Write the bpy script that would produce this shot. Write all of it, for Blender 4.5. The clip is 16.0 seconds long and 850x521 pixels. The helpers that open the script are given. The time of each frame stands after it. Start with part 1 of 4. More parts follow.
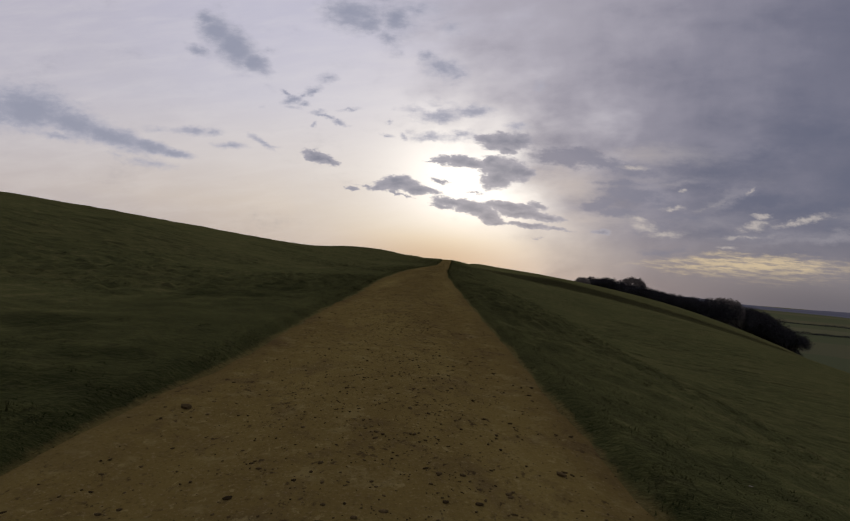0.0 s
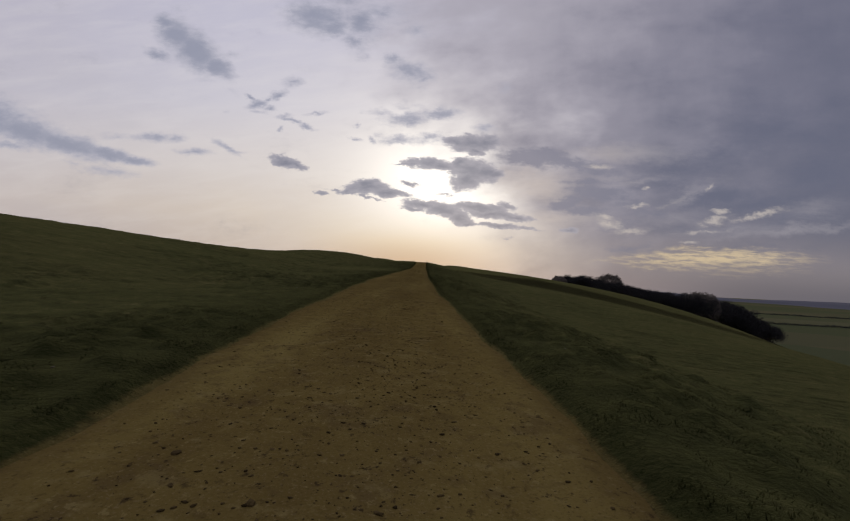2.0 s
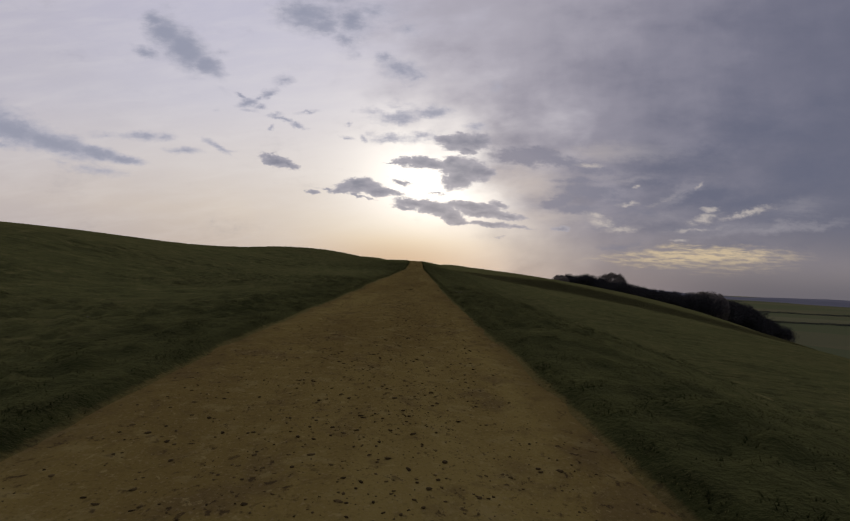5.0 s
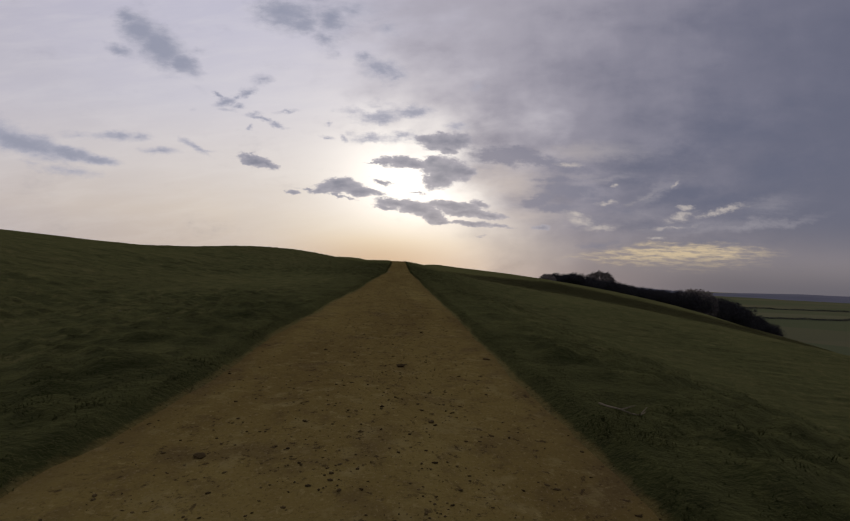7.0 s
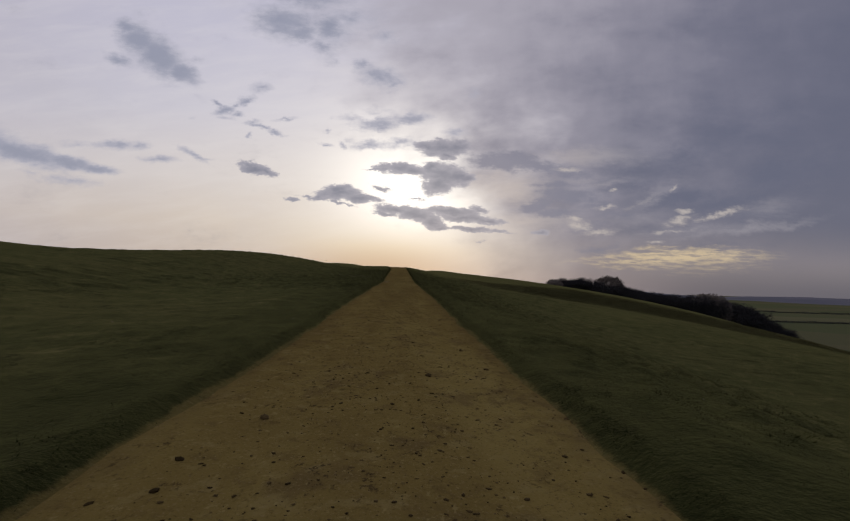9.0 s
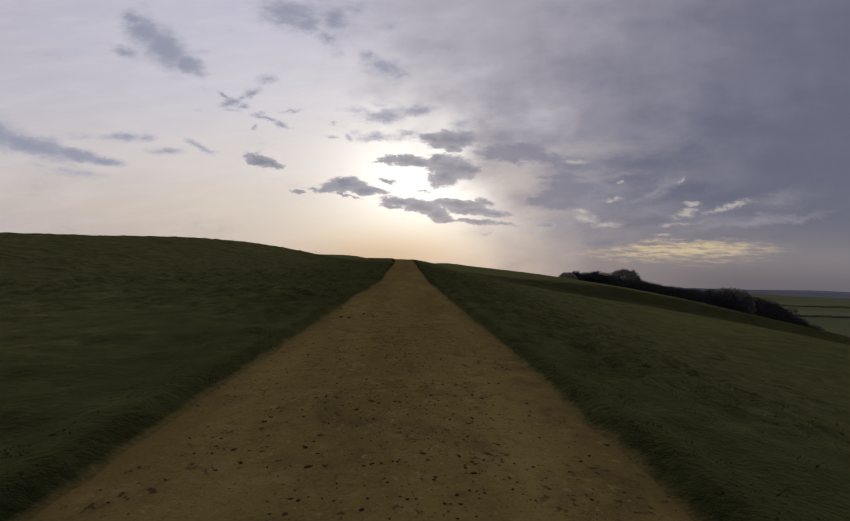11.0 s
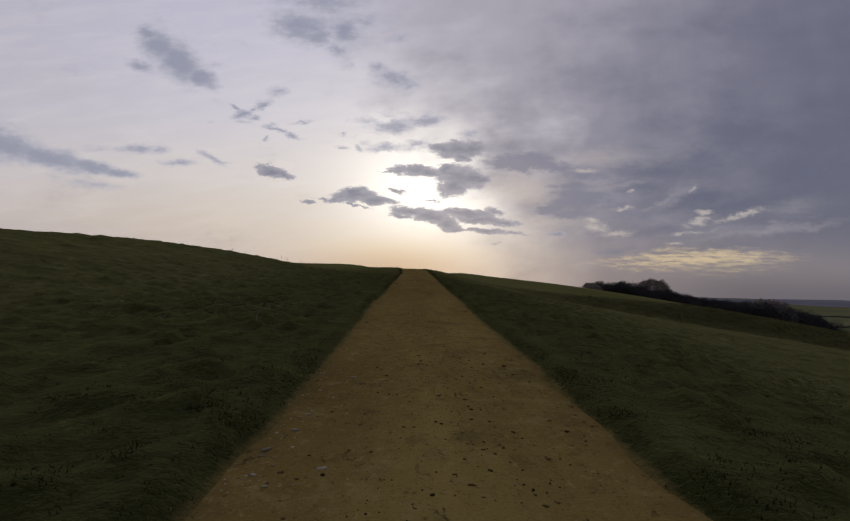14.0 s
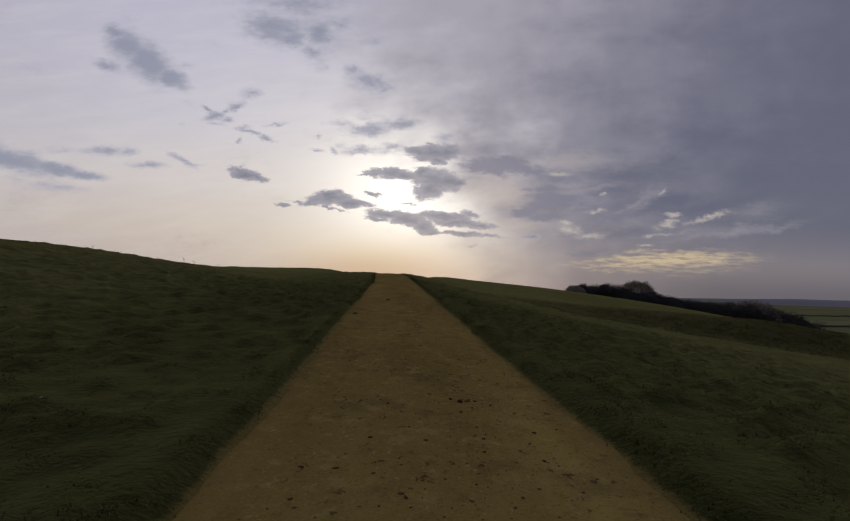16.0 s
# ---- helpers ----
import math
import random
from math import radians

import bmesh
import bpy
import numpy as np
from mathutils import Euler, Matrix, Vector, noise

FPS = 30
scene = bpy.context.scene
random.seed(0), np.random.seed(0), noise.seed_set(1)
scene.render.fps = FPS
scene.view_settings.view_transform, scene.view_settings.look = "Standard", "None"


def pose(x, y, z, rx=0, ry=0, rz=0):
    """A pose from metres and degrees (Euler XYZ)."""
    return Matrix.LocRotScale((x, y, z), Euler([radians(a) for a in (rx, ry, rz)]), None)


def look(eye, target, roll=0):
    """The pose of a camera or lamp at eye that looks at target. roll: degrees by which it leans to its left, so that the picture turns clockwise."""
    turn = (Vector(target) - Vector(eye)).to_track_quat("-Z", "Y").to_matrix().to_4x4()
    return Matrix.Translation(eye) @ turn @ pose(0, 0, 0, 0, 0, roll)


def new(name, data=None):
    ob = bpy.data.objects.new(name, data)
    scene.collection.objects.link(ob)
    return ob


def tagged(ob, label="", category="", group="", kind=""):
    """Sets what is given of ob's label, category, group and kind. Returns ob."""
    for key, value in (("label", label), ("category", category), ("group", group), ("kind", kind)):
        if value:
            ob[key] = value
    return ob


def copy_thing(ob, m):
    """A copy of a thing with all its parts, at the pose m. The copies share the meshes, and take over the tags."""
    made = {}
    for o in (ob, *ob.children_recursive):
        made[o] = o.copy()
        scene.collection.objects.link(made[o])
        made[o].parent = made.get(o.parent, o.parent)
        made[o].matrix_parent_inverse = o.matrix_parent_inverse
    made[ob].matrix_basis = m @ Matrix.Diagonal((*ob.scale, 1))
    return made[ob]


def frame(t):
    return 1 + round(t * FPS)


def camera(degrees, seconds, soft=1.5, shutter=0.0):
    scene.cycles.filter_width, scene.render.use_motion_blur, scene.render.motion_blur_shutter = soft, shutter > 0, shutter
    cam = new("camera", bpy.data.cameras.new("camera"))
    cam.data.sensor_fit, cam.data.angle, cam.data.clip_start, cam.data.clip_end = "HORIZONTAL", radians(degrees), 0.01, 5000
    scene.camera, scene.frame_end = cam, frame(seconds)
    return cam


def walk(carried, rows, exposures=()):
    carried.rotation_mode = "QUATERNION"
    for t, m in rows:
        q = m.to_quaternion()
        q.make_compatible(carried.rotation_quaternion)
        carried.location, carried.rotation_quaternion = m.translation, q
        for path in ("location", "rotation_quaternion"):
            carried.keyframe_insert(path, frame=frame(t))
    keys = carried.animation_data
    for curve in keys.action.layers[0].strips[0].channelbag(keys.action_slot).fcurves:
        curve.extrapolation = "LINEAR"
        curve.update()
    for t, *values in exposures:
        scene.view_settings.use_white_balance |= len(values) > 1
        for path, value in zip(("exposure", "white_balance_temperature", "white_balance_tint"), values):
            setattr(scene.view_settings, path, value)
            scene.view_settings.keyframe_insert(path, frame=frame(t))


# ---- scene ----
cam = camera(82.12, 16.0, 1.3)

# seconds, place, then yaw to the left, pitch up and lean, in degrees
RIDE = [
    (0.0, 1.29, -0.00, 1.08, 2.79, 1.27, 5.13),
    (0.5, 1.15, 3.15, 1.13, 1.35, 1.33, 2.26),
    (1.0, 1.01, 6.33, 1.17, -0.99, 1.71, 1.69),
    (1.5, 0.80, 9.59, 1.31, -0.95, 1.85, 2.95),
    (2.0, 0.68, 12.84, 1.41, -0.45, 1.81, 3.33),
    (2.5, 0.57, 16.09, 1.46, 1.46, 2.42, 4.49),
    (3.0, 0.45, 19.35, 1.61, -0.64, 2.56, 4.78),
    (3.5, 0.28, 22.47, 1.72, 1.29, 2.40, 3.50),
    (4.0, 0.23, 25.54, 1.78, 0.58, 1.74, 3.28),
    (6.5, -0.05, 40.90, 2.22, -3.36, 1.75, 2.81),
    (7.0, -0.03, 44.00, 2.33, -3.50, 1.79, 2.47),
    (7.5, -0.03, 47.11, 2.38, -1.19, 2.07, 3.88),
    (8.0, 0.01, 50.21, 2.46, -1.90, 2.03, 3.71),
    (8.5, 0.06, 53.32, 2.51, -3.11, 1.58, 1.55),
    (9.0, 0.02, 56.46, 2.62, -3.51, 2.49, 1.96),
    (11.5, 0.22, 72.06, 2.99, -2.80, 1.47, 2.08),
    (12.0, 0.32, 75.21, 3.07, -4.50, 1.97, 2.64),
    (12.5, 0.31, 78.40, 3.16, -2.68, 1.95, 3.44),
    (13.0, 0.26, 81.60, 3.27, -2.19, 0.64, 0.96),
    (13.5, 0.20, 84.81, 3.33, -2.99, 1.71, 2.95),
    (14.0, 0.12, 88.01, 3.46, -1.71, 2.65, 2.00),
    (14.5, 0.18, 91.12, 3.56, -4.74, 2.20, 1.55),
    (15.0, 0.00, 94.24, 3.69, -0.90, 3.99, 2.73),
    (15.5, 0.06, 97.37, 3.86, -2.89, 2.80, 1.22),
    (16.0, 0.17, 100.50, 4.02, -4.46, 3.08, 1.50),
]


def facing(x, y, z, yaw, pitch, lean):
    a, b = radians(yaw), radians(pitch)
    return look((x, y, z), (x - math.sin(a) * math.cos(b), y + math.cos(a) * math.cos(b), z + math.sin(b)), lean)


walk(cam, [(t, facing(*row)) for t, *row in RIDE], [(0.0, 0.0), (13.0, 0.0), (14.5, -0.04), (16.0, -0.07)])

# ---------------------------------------------------------------- sky and light
world = bpy.data.worlds.new("evening_sky")
scene.world = world
world.use_nodes = True


class Nodes:
    """Short hand for wiring node trees."""

    def __init__(self, tree):
        self.tree = tree

    def make(self, kind, operation="", vector_type="", gradient_type=""):
        node = self.tree.nodes.new(kind)
        if operation:
            node.operation = operation
        if vector_type:
            node.vector_type = vector_type
        if gradient_type:
            node.gradient_type = gradient_type
        return node

    def put(self, socket, value):
        if isinstance(value, bpy.types.NodeSocket):
            self.tree.links.new(value, socket)
        elif value is not None:
            socket.default_value = value

    def math(self, op, a, b=None, c=None, clamp=False):
        node = self.make("ShaderNodeMath", operation=op)
        node.use_clamp = clamp
        for n, v in enumerate((a, b, c)):
            self.put(node.inputs[n], v)
        return node.outputs[0]

    def vec(self, op, a, b=None):
        node = self.make("ShaderNodeVectorMath", operation=op)
        self.put(node.inputs[0], a)
        self.put(node.inputs[1], b)
        return node.outputs[0]

    def xyz(self, x, y, z):
        node = self.make("ShaderNodeCombineXYZ")
        for n, v in enumerate((x, y, z)):
            self.put(node.inputs[n], v)
        return node.outputs[0]

    def noise(self, vector, scale, detail=4.0, rough=0.55, warp=0.0):
        node = self.make("ShaderNodeTexNoise")
        self.put(node.inputs["Vector"], vector)
        self.put(node.inputs["Scale"], scale)
        self.put(node.inputs["Detail"], detail)
        self.put(node.inputs["Roughness"], rough)
        self.put(node.inputs["Distortion"], warp)
        return node.outputs

    def smooth(self, value, lo, hi, to_lo=0.0, to_hi=1.0):
        node = self.make("ShaderNodeMapRange")
        node.interpolation_type = "SMOOTHSTEP"
        for key, v in (("Value", value), ("From Min", lo), ("From Max", hi), ("To Min", to_lo), ("To Max", to_hi)):
            self.put(node.inputs[key], v)
        return node.outputs["Result"]

    def ramp(self, value, stops):
        node = self.make("ShaderNodeValToRGB")
        self.put(node.inputs[0], value)
        points = node.color_ramp.elements
        while len(points) < len(stops):
            points.new(0.5)
        for p, (at, rgb) in zip(points, stops):
            p.position, p.color = at, (*rgb, 1)
        return node.outputs[0]

    def mix(self, fac, a, b, blend="MIX"):
        node = self.make("ShaderNodeMix")
        node.data_type, node.blend_type = "RGBA", blend
        self.put(node.inputs[0], fac)
        for socket, v in ((node.inputs[6], a), (node.inputs[7], b)):
            self.put(socket, (*v, 1) if isinstance(v, tuple) and len(v) == 3 else v)
        return node.outputs[2]


# clouds: across and up as slopes from due ahead, half length, half height, tilt, thickness
SUN_CLOUDS = [
    (0.095, 0.222, 0.05, 0.0267, -4, 1), (0.084, 0.203, 0.034, 0.0233, 20, 1), (0.12, 0.222, 0.035, 0.0211, -16, 1),
    (0.14, 0.217, 0.022, 0.0111, 15, 0.9), (0.07, 0.235, 0.023, 0.0134, 15, 1), (0.0, 0.232, 0.049, 0.0112, -1, 0.95),
    (0.033, 0.228, 0.034, 0.01, -8, 0.95), (-0.027, 0.228, 0.029, 0.0056, 2, 0.8), (-0.054, 0.226, 0.022, 0.0034, 5, 0.6),
    (0.093, 0.28, 0.052, 0.019, 4, 1), (0.06, 0.282, 0.032, 0.0112, -11, 0.9), (0.12, 0.282, 0.029, 0.0168, 15, 1),
    (0.099, 0.261, 0.022, 0.0078, -6, 0.9), (0.046, 0.2, 0.019, 0.0033, 5, 0.4), (-0.035, 0.19, 0.024, 0.0056, -18, 0.65),
    (0.038, 0.168, 0.019, 0.0045, -3, 0.55),
]
VEIL_CLOUDS = [
    (-0.289, 0.216, 0.034, 0.0113, -8, 1), (-0.306, 0.222, 0.02, 0.0079, -16, 0.8), (-0.268, 0.211, 0.023, 0.009, -10, 0.9),
    (-0.117, 0.175, 0.044, 0.0146, 5, 1), (-0.123, 0.181, 0.035, 0.0124, 10, 1), (-0.077, 0.167, 0.044, 0.0101, -3, 1),
    (-0.16, 0.166, 0.022, 0.009, 15, 0.8), (-0.16, 0.163, 0.05, 0.0034, -3, 0.7), (-0.215, 0.156, 0.018, 0.0056, 5, 0.7),
    (-0.12, 0.155, 0.047, 0.0028, -10, 0.6), (0.301, 0.11, 0.021, 0.0066, 5, 0.75),
]
LOW_CLOUDS = [
    (-0.003, 0.145, 0.043, 0.01, -5, 1), (0.04, 0.138, 0.053, 0.0145, -8, 1), (0.074, 0.122, 0.032, 0.0133, -16, 1),
    (0.091, 0.111, 0.017, 0.0055, 5, 0.9), (0.115, 0.146, 0.06, 0.0111, -3, 1), (0.138, 0.135, 0.066, 0.01, -3, 1),
    (0.188, 0.129, 0.039, 0.0066, 0, 0.95), (0.17, 0.154, 0.022, 0.0066, -5, 0.75), (0.151, 0.111, 0.055, 0.0055, 0, 0.85),
    (0.212, 0.11, 0.033, 0.0044, -3, 0.7), (-0.024, 0.136, 0.027, 0.0056, -5, 0.8), (0.175, 0.088, 0.018, 0.0022, 0, 0.4),
]
WEST_CLOUDS = [
    (-0.531, 0.467, 0.037, 0.0308, -26, 1), (-0.494, 0.436, 0.055, 0.0317, -36, 1), (-0.446, 0.405, 0.039, 0.0194, -21, 0.95),
    (-0.55, 0.492, 0.028, 0.015, -16, 0.8), (-0.569, 0.427, 0.028, 0.0115, -21, 0.8), (-0.42, 0.432, 0.019, 0.0093, 4, 0.4),
    (-0.537, 0.525, 0.019, 0.0247, -56, 0.3), (-0.926, 0.271, 0.108, 0.0399, -4, 1), (-0.829, 0.249, 0.093, 0.0279, -11, 0.95),
    (-0.737, 0.228, 0.084, 0.0196, -13, 0.95), (-0.657, 0.213, 0.067, 0.0127, -10, 0.95), (-0.601, 0.202, 0.042, 0.0081, -6, 0.9),
    (-1.062, 0.273, 0.124, 0.0473, -1, 1), (-0.86, 0.218, 0.07, 0.0093, -5, 0.6), (-0.764, 0.216, 0.038, 0.007, -4, 0.5),
]
WISPS = [
    (-0.648, 0.177, 0.058, 0.0104, -4, 0.5), (-0.722, 0.192, 0.028, 0.0046, 0, 0.35), (-0.639, 0.247, 0.046, 0.0081, -1, 0.45),
    (-0.561, 0.251, 0.047, 0.0092, 2, 0.7), (-0.521, 0.25, 0.022, 0.0092, 5, 0.6), (-0.479, 0.227, 0.034, 0.0069, 2, 0.7),
    (-0.413, 0.239, 0.034, 0.0056, -26, 0.65), (-0.388, 0.232, 0.022, 0.0034, -1, 0.45), (-0.414, 0.36, 0.036, 0.0091, -26, 0.3),
    (-0.348, 0.316, 0.028, 0.0046, -6, 0.45), (-0.421, 0.316, 0.009, 0.0069, 4, 0.3),
]
FLOCK = [
    (-0.355, 0.334, 0.022, 0.0092, 15, 0.85), (-0.315, 0.356, 0.022, 0.0092, 25, 0.8), (-0.37, 0.346, 0.014, 0.0057, -26, 0.8),
    (-0.288, 0.384, 0.023, 0.0115, 4, 0.65), (-0.3, 0.314, 0.02, 0.0046, 4, 0.6), (-0.288, 0.305, 0.034, 0.0057, -14, 0.75),
    (-0.253, 0.294, 0.018, 0.0057, -11, 0.8), (-0.231, 0.322, 0.031, 0.0046, 12, 0.6), (-0.306, 0.285, 0.006, 0.0089, -46, 0.6),
    (-0.148, 0.302, 0.009, 0.0045, 4, 0.6), (-0.152, 0.274, 0.016, 0.0045, -11, 0.6), (-0.117, 0.275, 0.009, 0.0067, -55, 0.6),
    (-0.33, 0.327, 0.015, 0.0057, 4, 0.7), (-0.337, 0.345, 0.011, 0.0057, 4, 0.7),
]
HIGH_CLOUDS = [
    (-0.25, 0.525, 0.062, 0.0344, -6, 0.85), (-0.295, 0.528, 0.028, 0.023, -6, 0.6), (-0.214, 0.504, 0.048, 0.0171, -6, 0.75),
    (-0.153, 0.516, 0.037, 0.0359, -36, 0.8), (-0.164, 0.473, 0.031, 0.0191, -36, 0.65), (-0.141, 0.444, 0.014, 0.0178, -65, 0.5),
    (-0.111, 0.545, 0.056, 0.0252, 4, 0.55), (-0.04, 0.51, 0.027, 0.0205, 4, 0.5), (-0.05, 0.424, 0.047, 0.0214, -18, 0.75),
    (-0.085, 0.443, 0.022, 0.0148, 4, 0.7), (-0.017, 0.409, 0.02, 0.0158, 35, 0.6), (-0.199, 0.586, 0.101, 0.0346, 4, 0.7),
]
MID_CLOUDS = [
    (-0.046, 0.324, 0.051, 0.0136, 9, 0.72), (0.024, 0.336, 0.041, 0.0135, 4, 0.75), (-0.097, 0.33, 0.042, 0.0102, -1, 0.5),
    (-0.037, 0.348, 0.066, 0.009, 4, 0.35), (-0.059, 0.279, 0.044, 0.0113, 4, 0.6), (-0.004, 0.286, 0.049, 0.0124, 4, 0.6),
    (0.033, 0.284, 0.032, 0.0101, -1, 0.55), (0.112, 0.315, 0.024, 0.0123, 4, 0.55), (0.149, 0.401, 0.018, 0.0135, 4, 0.45),
    (0.05, 0.412, 0.013, 0.0068, 4, 0.3),
]
SHELVES = [
    (0.222, 0.259, 0.064, 0.0166, 1, 0.95), (0.186, 0.254, 0.029, 0.0111, 4, 0.8), (0.294, 0.251, 0.071, 0.0133, -3, 0.75),
    (0.361, 0.238, 0.062, 0.0077, -1, 0.5), (0.333, 0.212, 0.05, 0.0077, 1, 0.6), (0.371, 0.192, 0.066, 0.0154, 0, 0.7),
    (0.29, 0.166, 0.034, 0.011, 9, 0.85), (0.327, 0.155, 0.056, 0.0099, 0, 0.7), (0.414, 0.176, 0.052, 0.0121, 4, 0.5),
    (0.4, 0.126, 0.057, 0.012, 4, 0.45), (0.428, 0.081, 0.07, 0.0142, 5, 0.45), (0.471, 0.154, 0.056, 0.0098, 4, 0.4),
]
BANKS = [
    (0.508, 0.246, 0.122, 0.0264, 14, 0.6), (0.598, 0.286, 0.156, 0.033, 17, 0.6), (0.605, 0.197, 0.083, 0.0163, 9, 0.9),
    (0.687, 0.19, 0.094, 0.0195, 12, 0.65), (0.733, 0.35, 0.149, 0.0657, 18, 0.45), (0.553, 0.13, 0.14, 0.013, 4, 0.4),
    (0.694, 0.097, 0.098, 0.0129, 5, 0.4), (0.82, 0.258, 0.137, 0.0433, 14, 0.55), (0.747, 0.158, 0.086, 0.0097, 12, 0.4),
    (0.487, 0.218, 0.07, 0.0153, 9, 0.6),
]
PALE_PATCHES = [
    (0.417, 0.276, 0.1, 0.0165, 4, 0.7), (0.232, 0.204, 0.072, 0.0332, 5, 0.7), (0.282, 0.133, 0.085, 0.022, 5, 0.6),
    (0.547, 0.199, 0.06, 0.0111, 28, 0.5), (0.657, 0.135, 0.127, 0.0108, 7, 0.45), (0.516, 0.149, 0.07, 0.0131, 9, 0.4),
    (0.392, 0.227, 0.047, 0.0088, 4, 0.4), (0.814, 0.182, 0.068, 0.0172, 14, 0.4), (0.749, 0.138, 0.137, 0.0086, 9, 0.6),
    (0.44, 0.22, 0.07, 0.0088, 12, 0.45),
]
RIFTS = [
    (0.357, 0.247, 0.026, 0.0044, 1, 0.8), (0.456, 0.206, 0.007, 0.0033, 4, 0.8), (0.441, 0.17, 0.019, 0.0044, 9, 0.9),
    (0.375, 0.143, 0.021, 0.0055, -10, 0.9), (0.388, 0.129, 0.026, 0.0088, -14, 0.9), (0.427, 0.116, 0.033, 0.0066, 7, 0.8),
    (0.6, 0.148, 0.032, 0.0087, 19, 0.85), (0.613, 0.169, 0.016, 0.0043, 4, 0.9), (0.683, 0.164, 0.048, 0.0054, 19, 0.9),
    (0.577, 0.123, 0.052, 0.0033, 7, 0.6), (0.587, 0.218, 0.011, 0.0033, 33, 0.7), (0.549, 0.1, 0.016, 0.0033, 5, 0.7),
    (0.513, 0.181, 0.046, 0.0055, 23, 0.4), (0.723, 0.173, 0.034, 0.0043, 14, 0.6),
]
GOLD = [
    (0.534, 0.074, 0.105, 0.0054, 7, 0.8), (0.506, 0.058, 0.07, 0.0033, 5, 0.8), (0.621, 0.071, 0.11, 0.013, 3, 1),
    (0.49, 0.045, 0.058, 0.0033, 2, 0.6), (0.684, 0.081, 0.037, 0.0043, 5, 0.9), (0.605, 0.084, 0.051, 0.0054, 7, 0.9),
    (0.576, 0.055, 0.087, 0.0065, 5, 0.7), (0.675, 0.05, 0.086, 0.0108, 5, 0.5), (0.544, 0.089, 0.047, 0.0033, 5, 0.6),
    (0.547, 0.058, 0.046, 0.0087, 5, 0.9),
]

w = Nodes(world.node_tree)
w.tree.nodes.clear()
way = w.make("ShaderNodeTexCoord").outputs["Generated"]
split = w.make("ShaderNodeSeparateXYZ")
w.put(split.inputs[0], way)
ahead = w.math("MAXIMUM", split.outputs[1], 0.25)
across = w.math("DIVIDE", split.outputs[0], ahead)
above = w.math("DIVIDE", split.outputs[2], ahead)
flat = w.xyz(across, above, 0.0)
# the cloud deck seen in perspective
deck_up = w.math("ADD", w.math("MAXIMUM", split.outputs[2], 0.0), 0.12)
deck = w.xyz(w.math("DIVIDE", split.outputs[0], deck_up), w.math("DIVIDE", split.outputs[1], deck_up), 0.0)
stretched = w.vec("MULTIPLY", flat, (1.0, 1.8, 1.0))
rag = w.vec("SUBTRACT", w.noise(stretched, 34, 7, 0.68)[1], (0.5, 0.5, 0.5))
drift = w.vec("SUBTRACT", w.noise(stretched, 11, 6, 0.64)[1], (0.5, 0.5, 0.5))
ragged = w.vec("ADD", flat, w.vec("MULTIPLY", rag, (0.036, 0.024, 0.0)))
wispy = w.vec("ADD", w.vec("ADD", flat, w.vec("MULTIPLY", drift, (0.055, 0.034, 0.0))), w.vec("MULTIPLY", rag, (0.045, 0.028, 0.0)))
smooth_air = w.vec("ADD", w.vec("ADD", flat, w.vec("MULTIPLY", drift, (0.050, 0.024, 0.0))), w.vec("MULTIPLY", rag, (0.022, 0.013, 0.0)))
drifting = w.vec("ADD", flat, w.vec("ADD", w.vec("MULTIPLY", drift, (0.110, 0.050, 0.0)), w.vec("MULTIPLY", rag, (0.050, 0.022, 0.0))))


def heap(clouds, where, grow=1.55):
    """The thickest of some soft elliptical clouds, at each place."""
    total = None
    for x, y, long, high, tilt, thick in clouds:
        place = w.make("ShaderNodeMapping", vector_type="TEXTURE")
        w.put(place.inputs[0], where)
        place.inputs["Location"].default_value = (x, y, 0)
        place.inputs["Rotation"].default_value = (0, 0, radians(tilt))
        place.inputs["Scale"].default_value = (long * grow, high * grow, 1)
        ball = w.make("ShaderNodeTexGradient", gradient_type="SPHERICAL")
        w.put(ball.inputs[0], place.outputs[0])
        one = w.math("MULTIPLY", ball.outputs[1], thick)
        total = one if total is None else w.math("MAXIMUM", total, one)
    return total


def around(noise, size):
    return w.math("MULTIPLY", w.math("SUBTRACT", noise, 0.5), size)


tilt = w.make("ShaderNodeMapping", vector_type="TEXTURE")
w.put(tilt.inputs[0], flat)
tilt.inputs["Rotation"].default_value = (0, 0, radians(10))
slant = tilt.outputs[0]
strand = w.noise(w.vec("MULTIPLY", flat, (1.0, 7.0, 1.0)), 22, 5, 0.6, 0.2)[0]
fine = w.noise(w.vec("MULTIPLY", flat, (1.0, 2.0, 1.0)), 42, 5, 0.62)[0]
soft = w.noise(w.vec("MULTIPLY", deck, (1.0, 0.6, 1.0)), 0.9, 5, 0.55, 0.4)[0]
streak = w.noise(w.vec("MULTIPLY", slant, (1.0, 5.0, 1.0)), 7, 5, 0.6, 0.3)[0]
broad = w.noise(w.vec("MULTIPLY", flat, (1.0, 1.4, 1.0)), 3.2, 4, 0.5, 0.3)[0]
billow = w.noise(w.vec("MULTIPLY", slant, (1.0, 1.9, 1.0)), 6.5, 7, 0.52, 0.1)[0]
fibre = w.noise(w.vec("MULTIPLY", flat, (3.2, 1.0, 1.0)), 5.5, 5, 0.55, 0.35)[0]

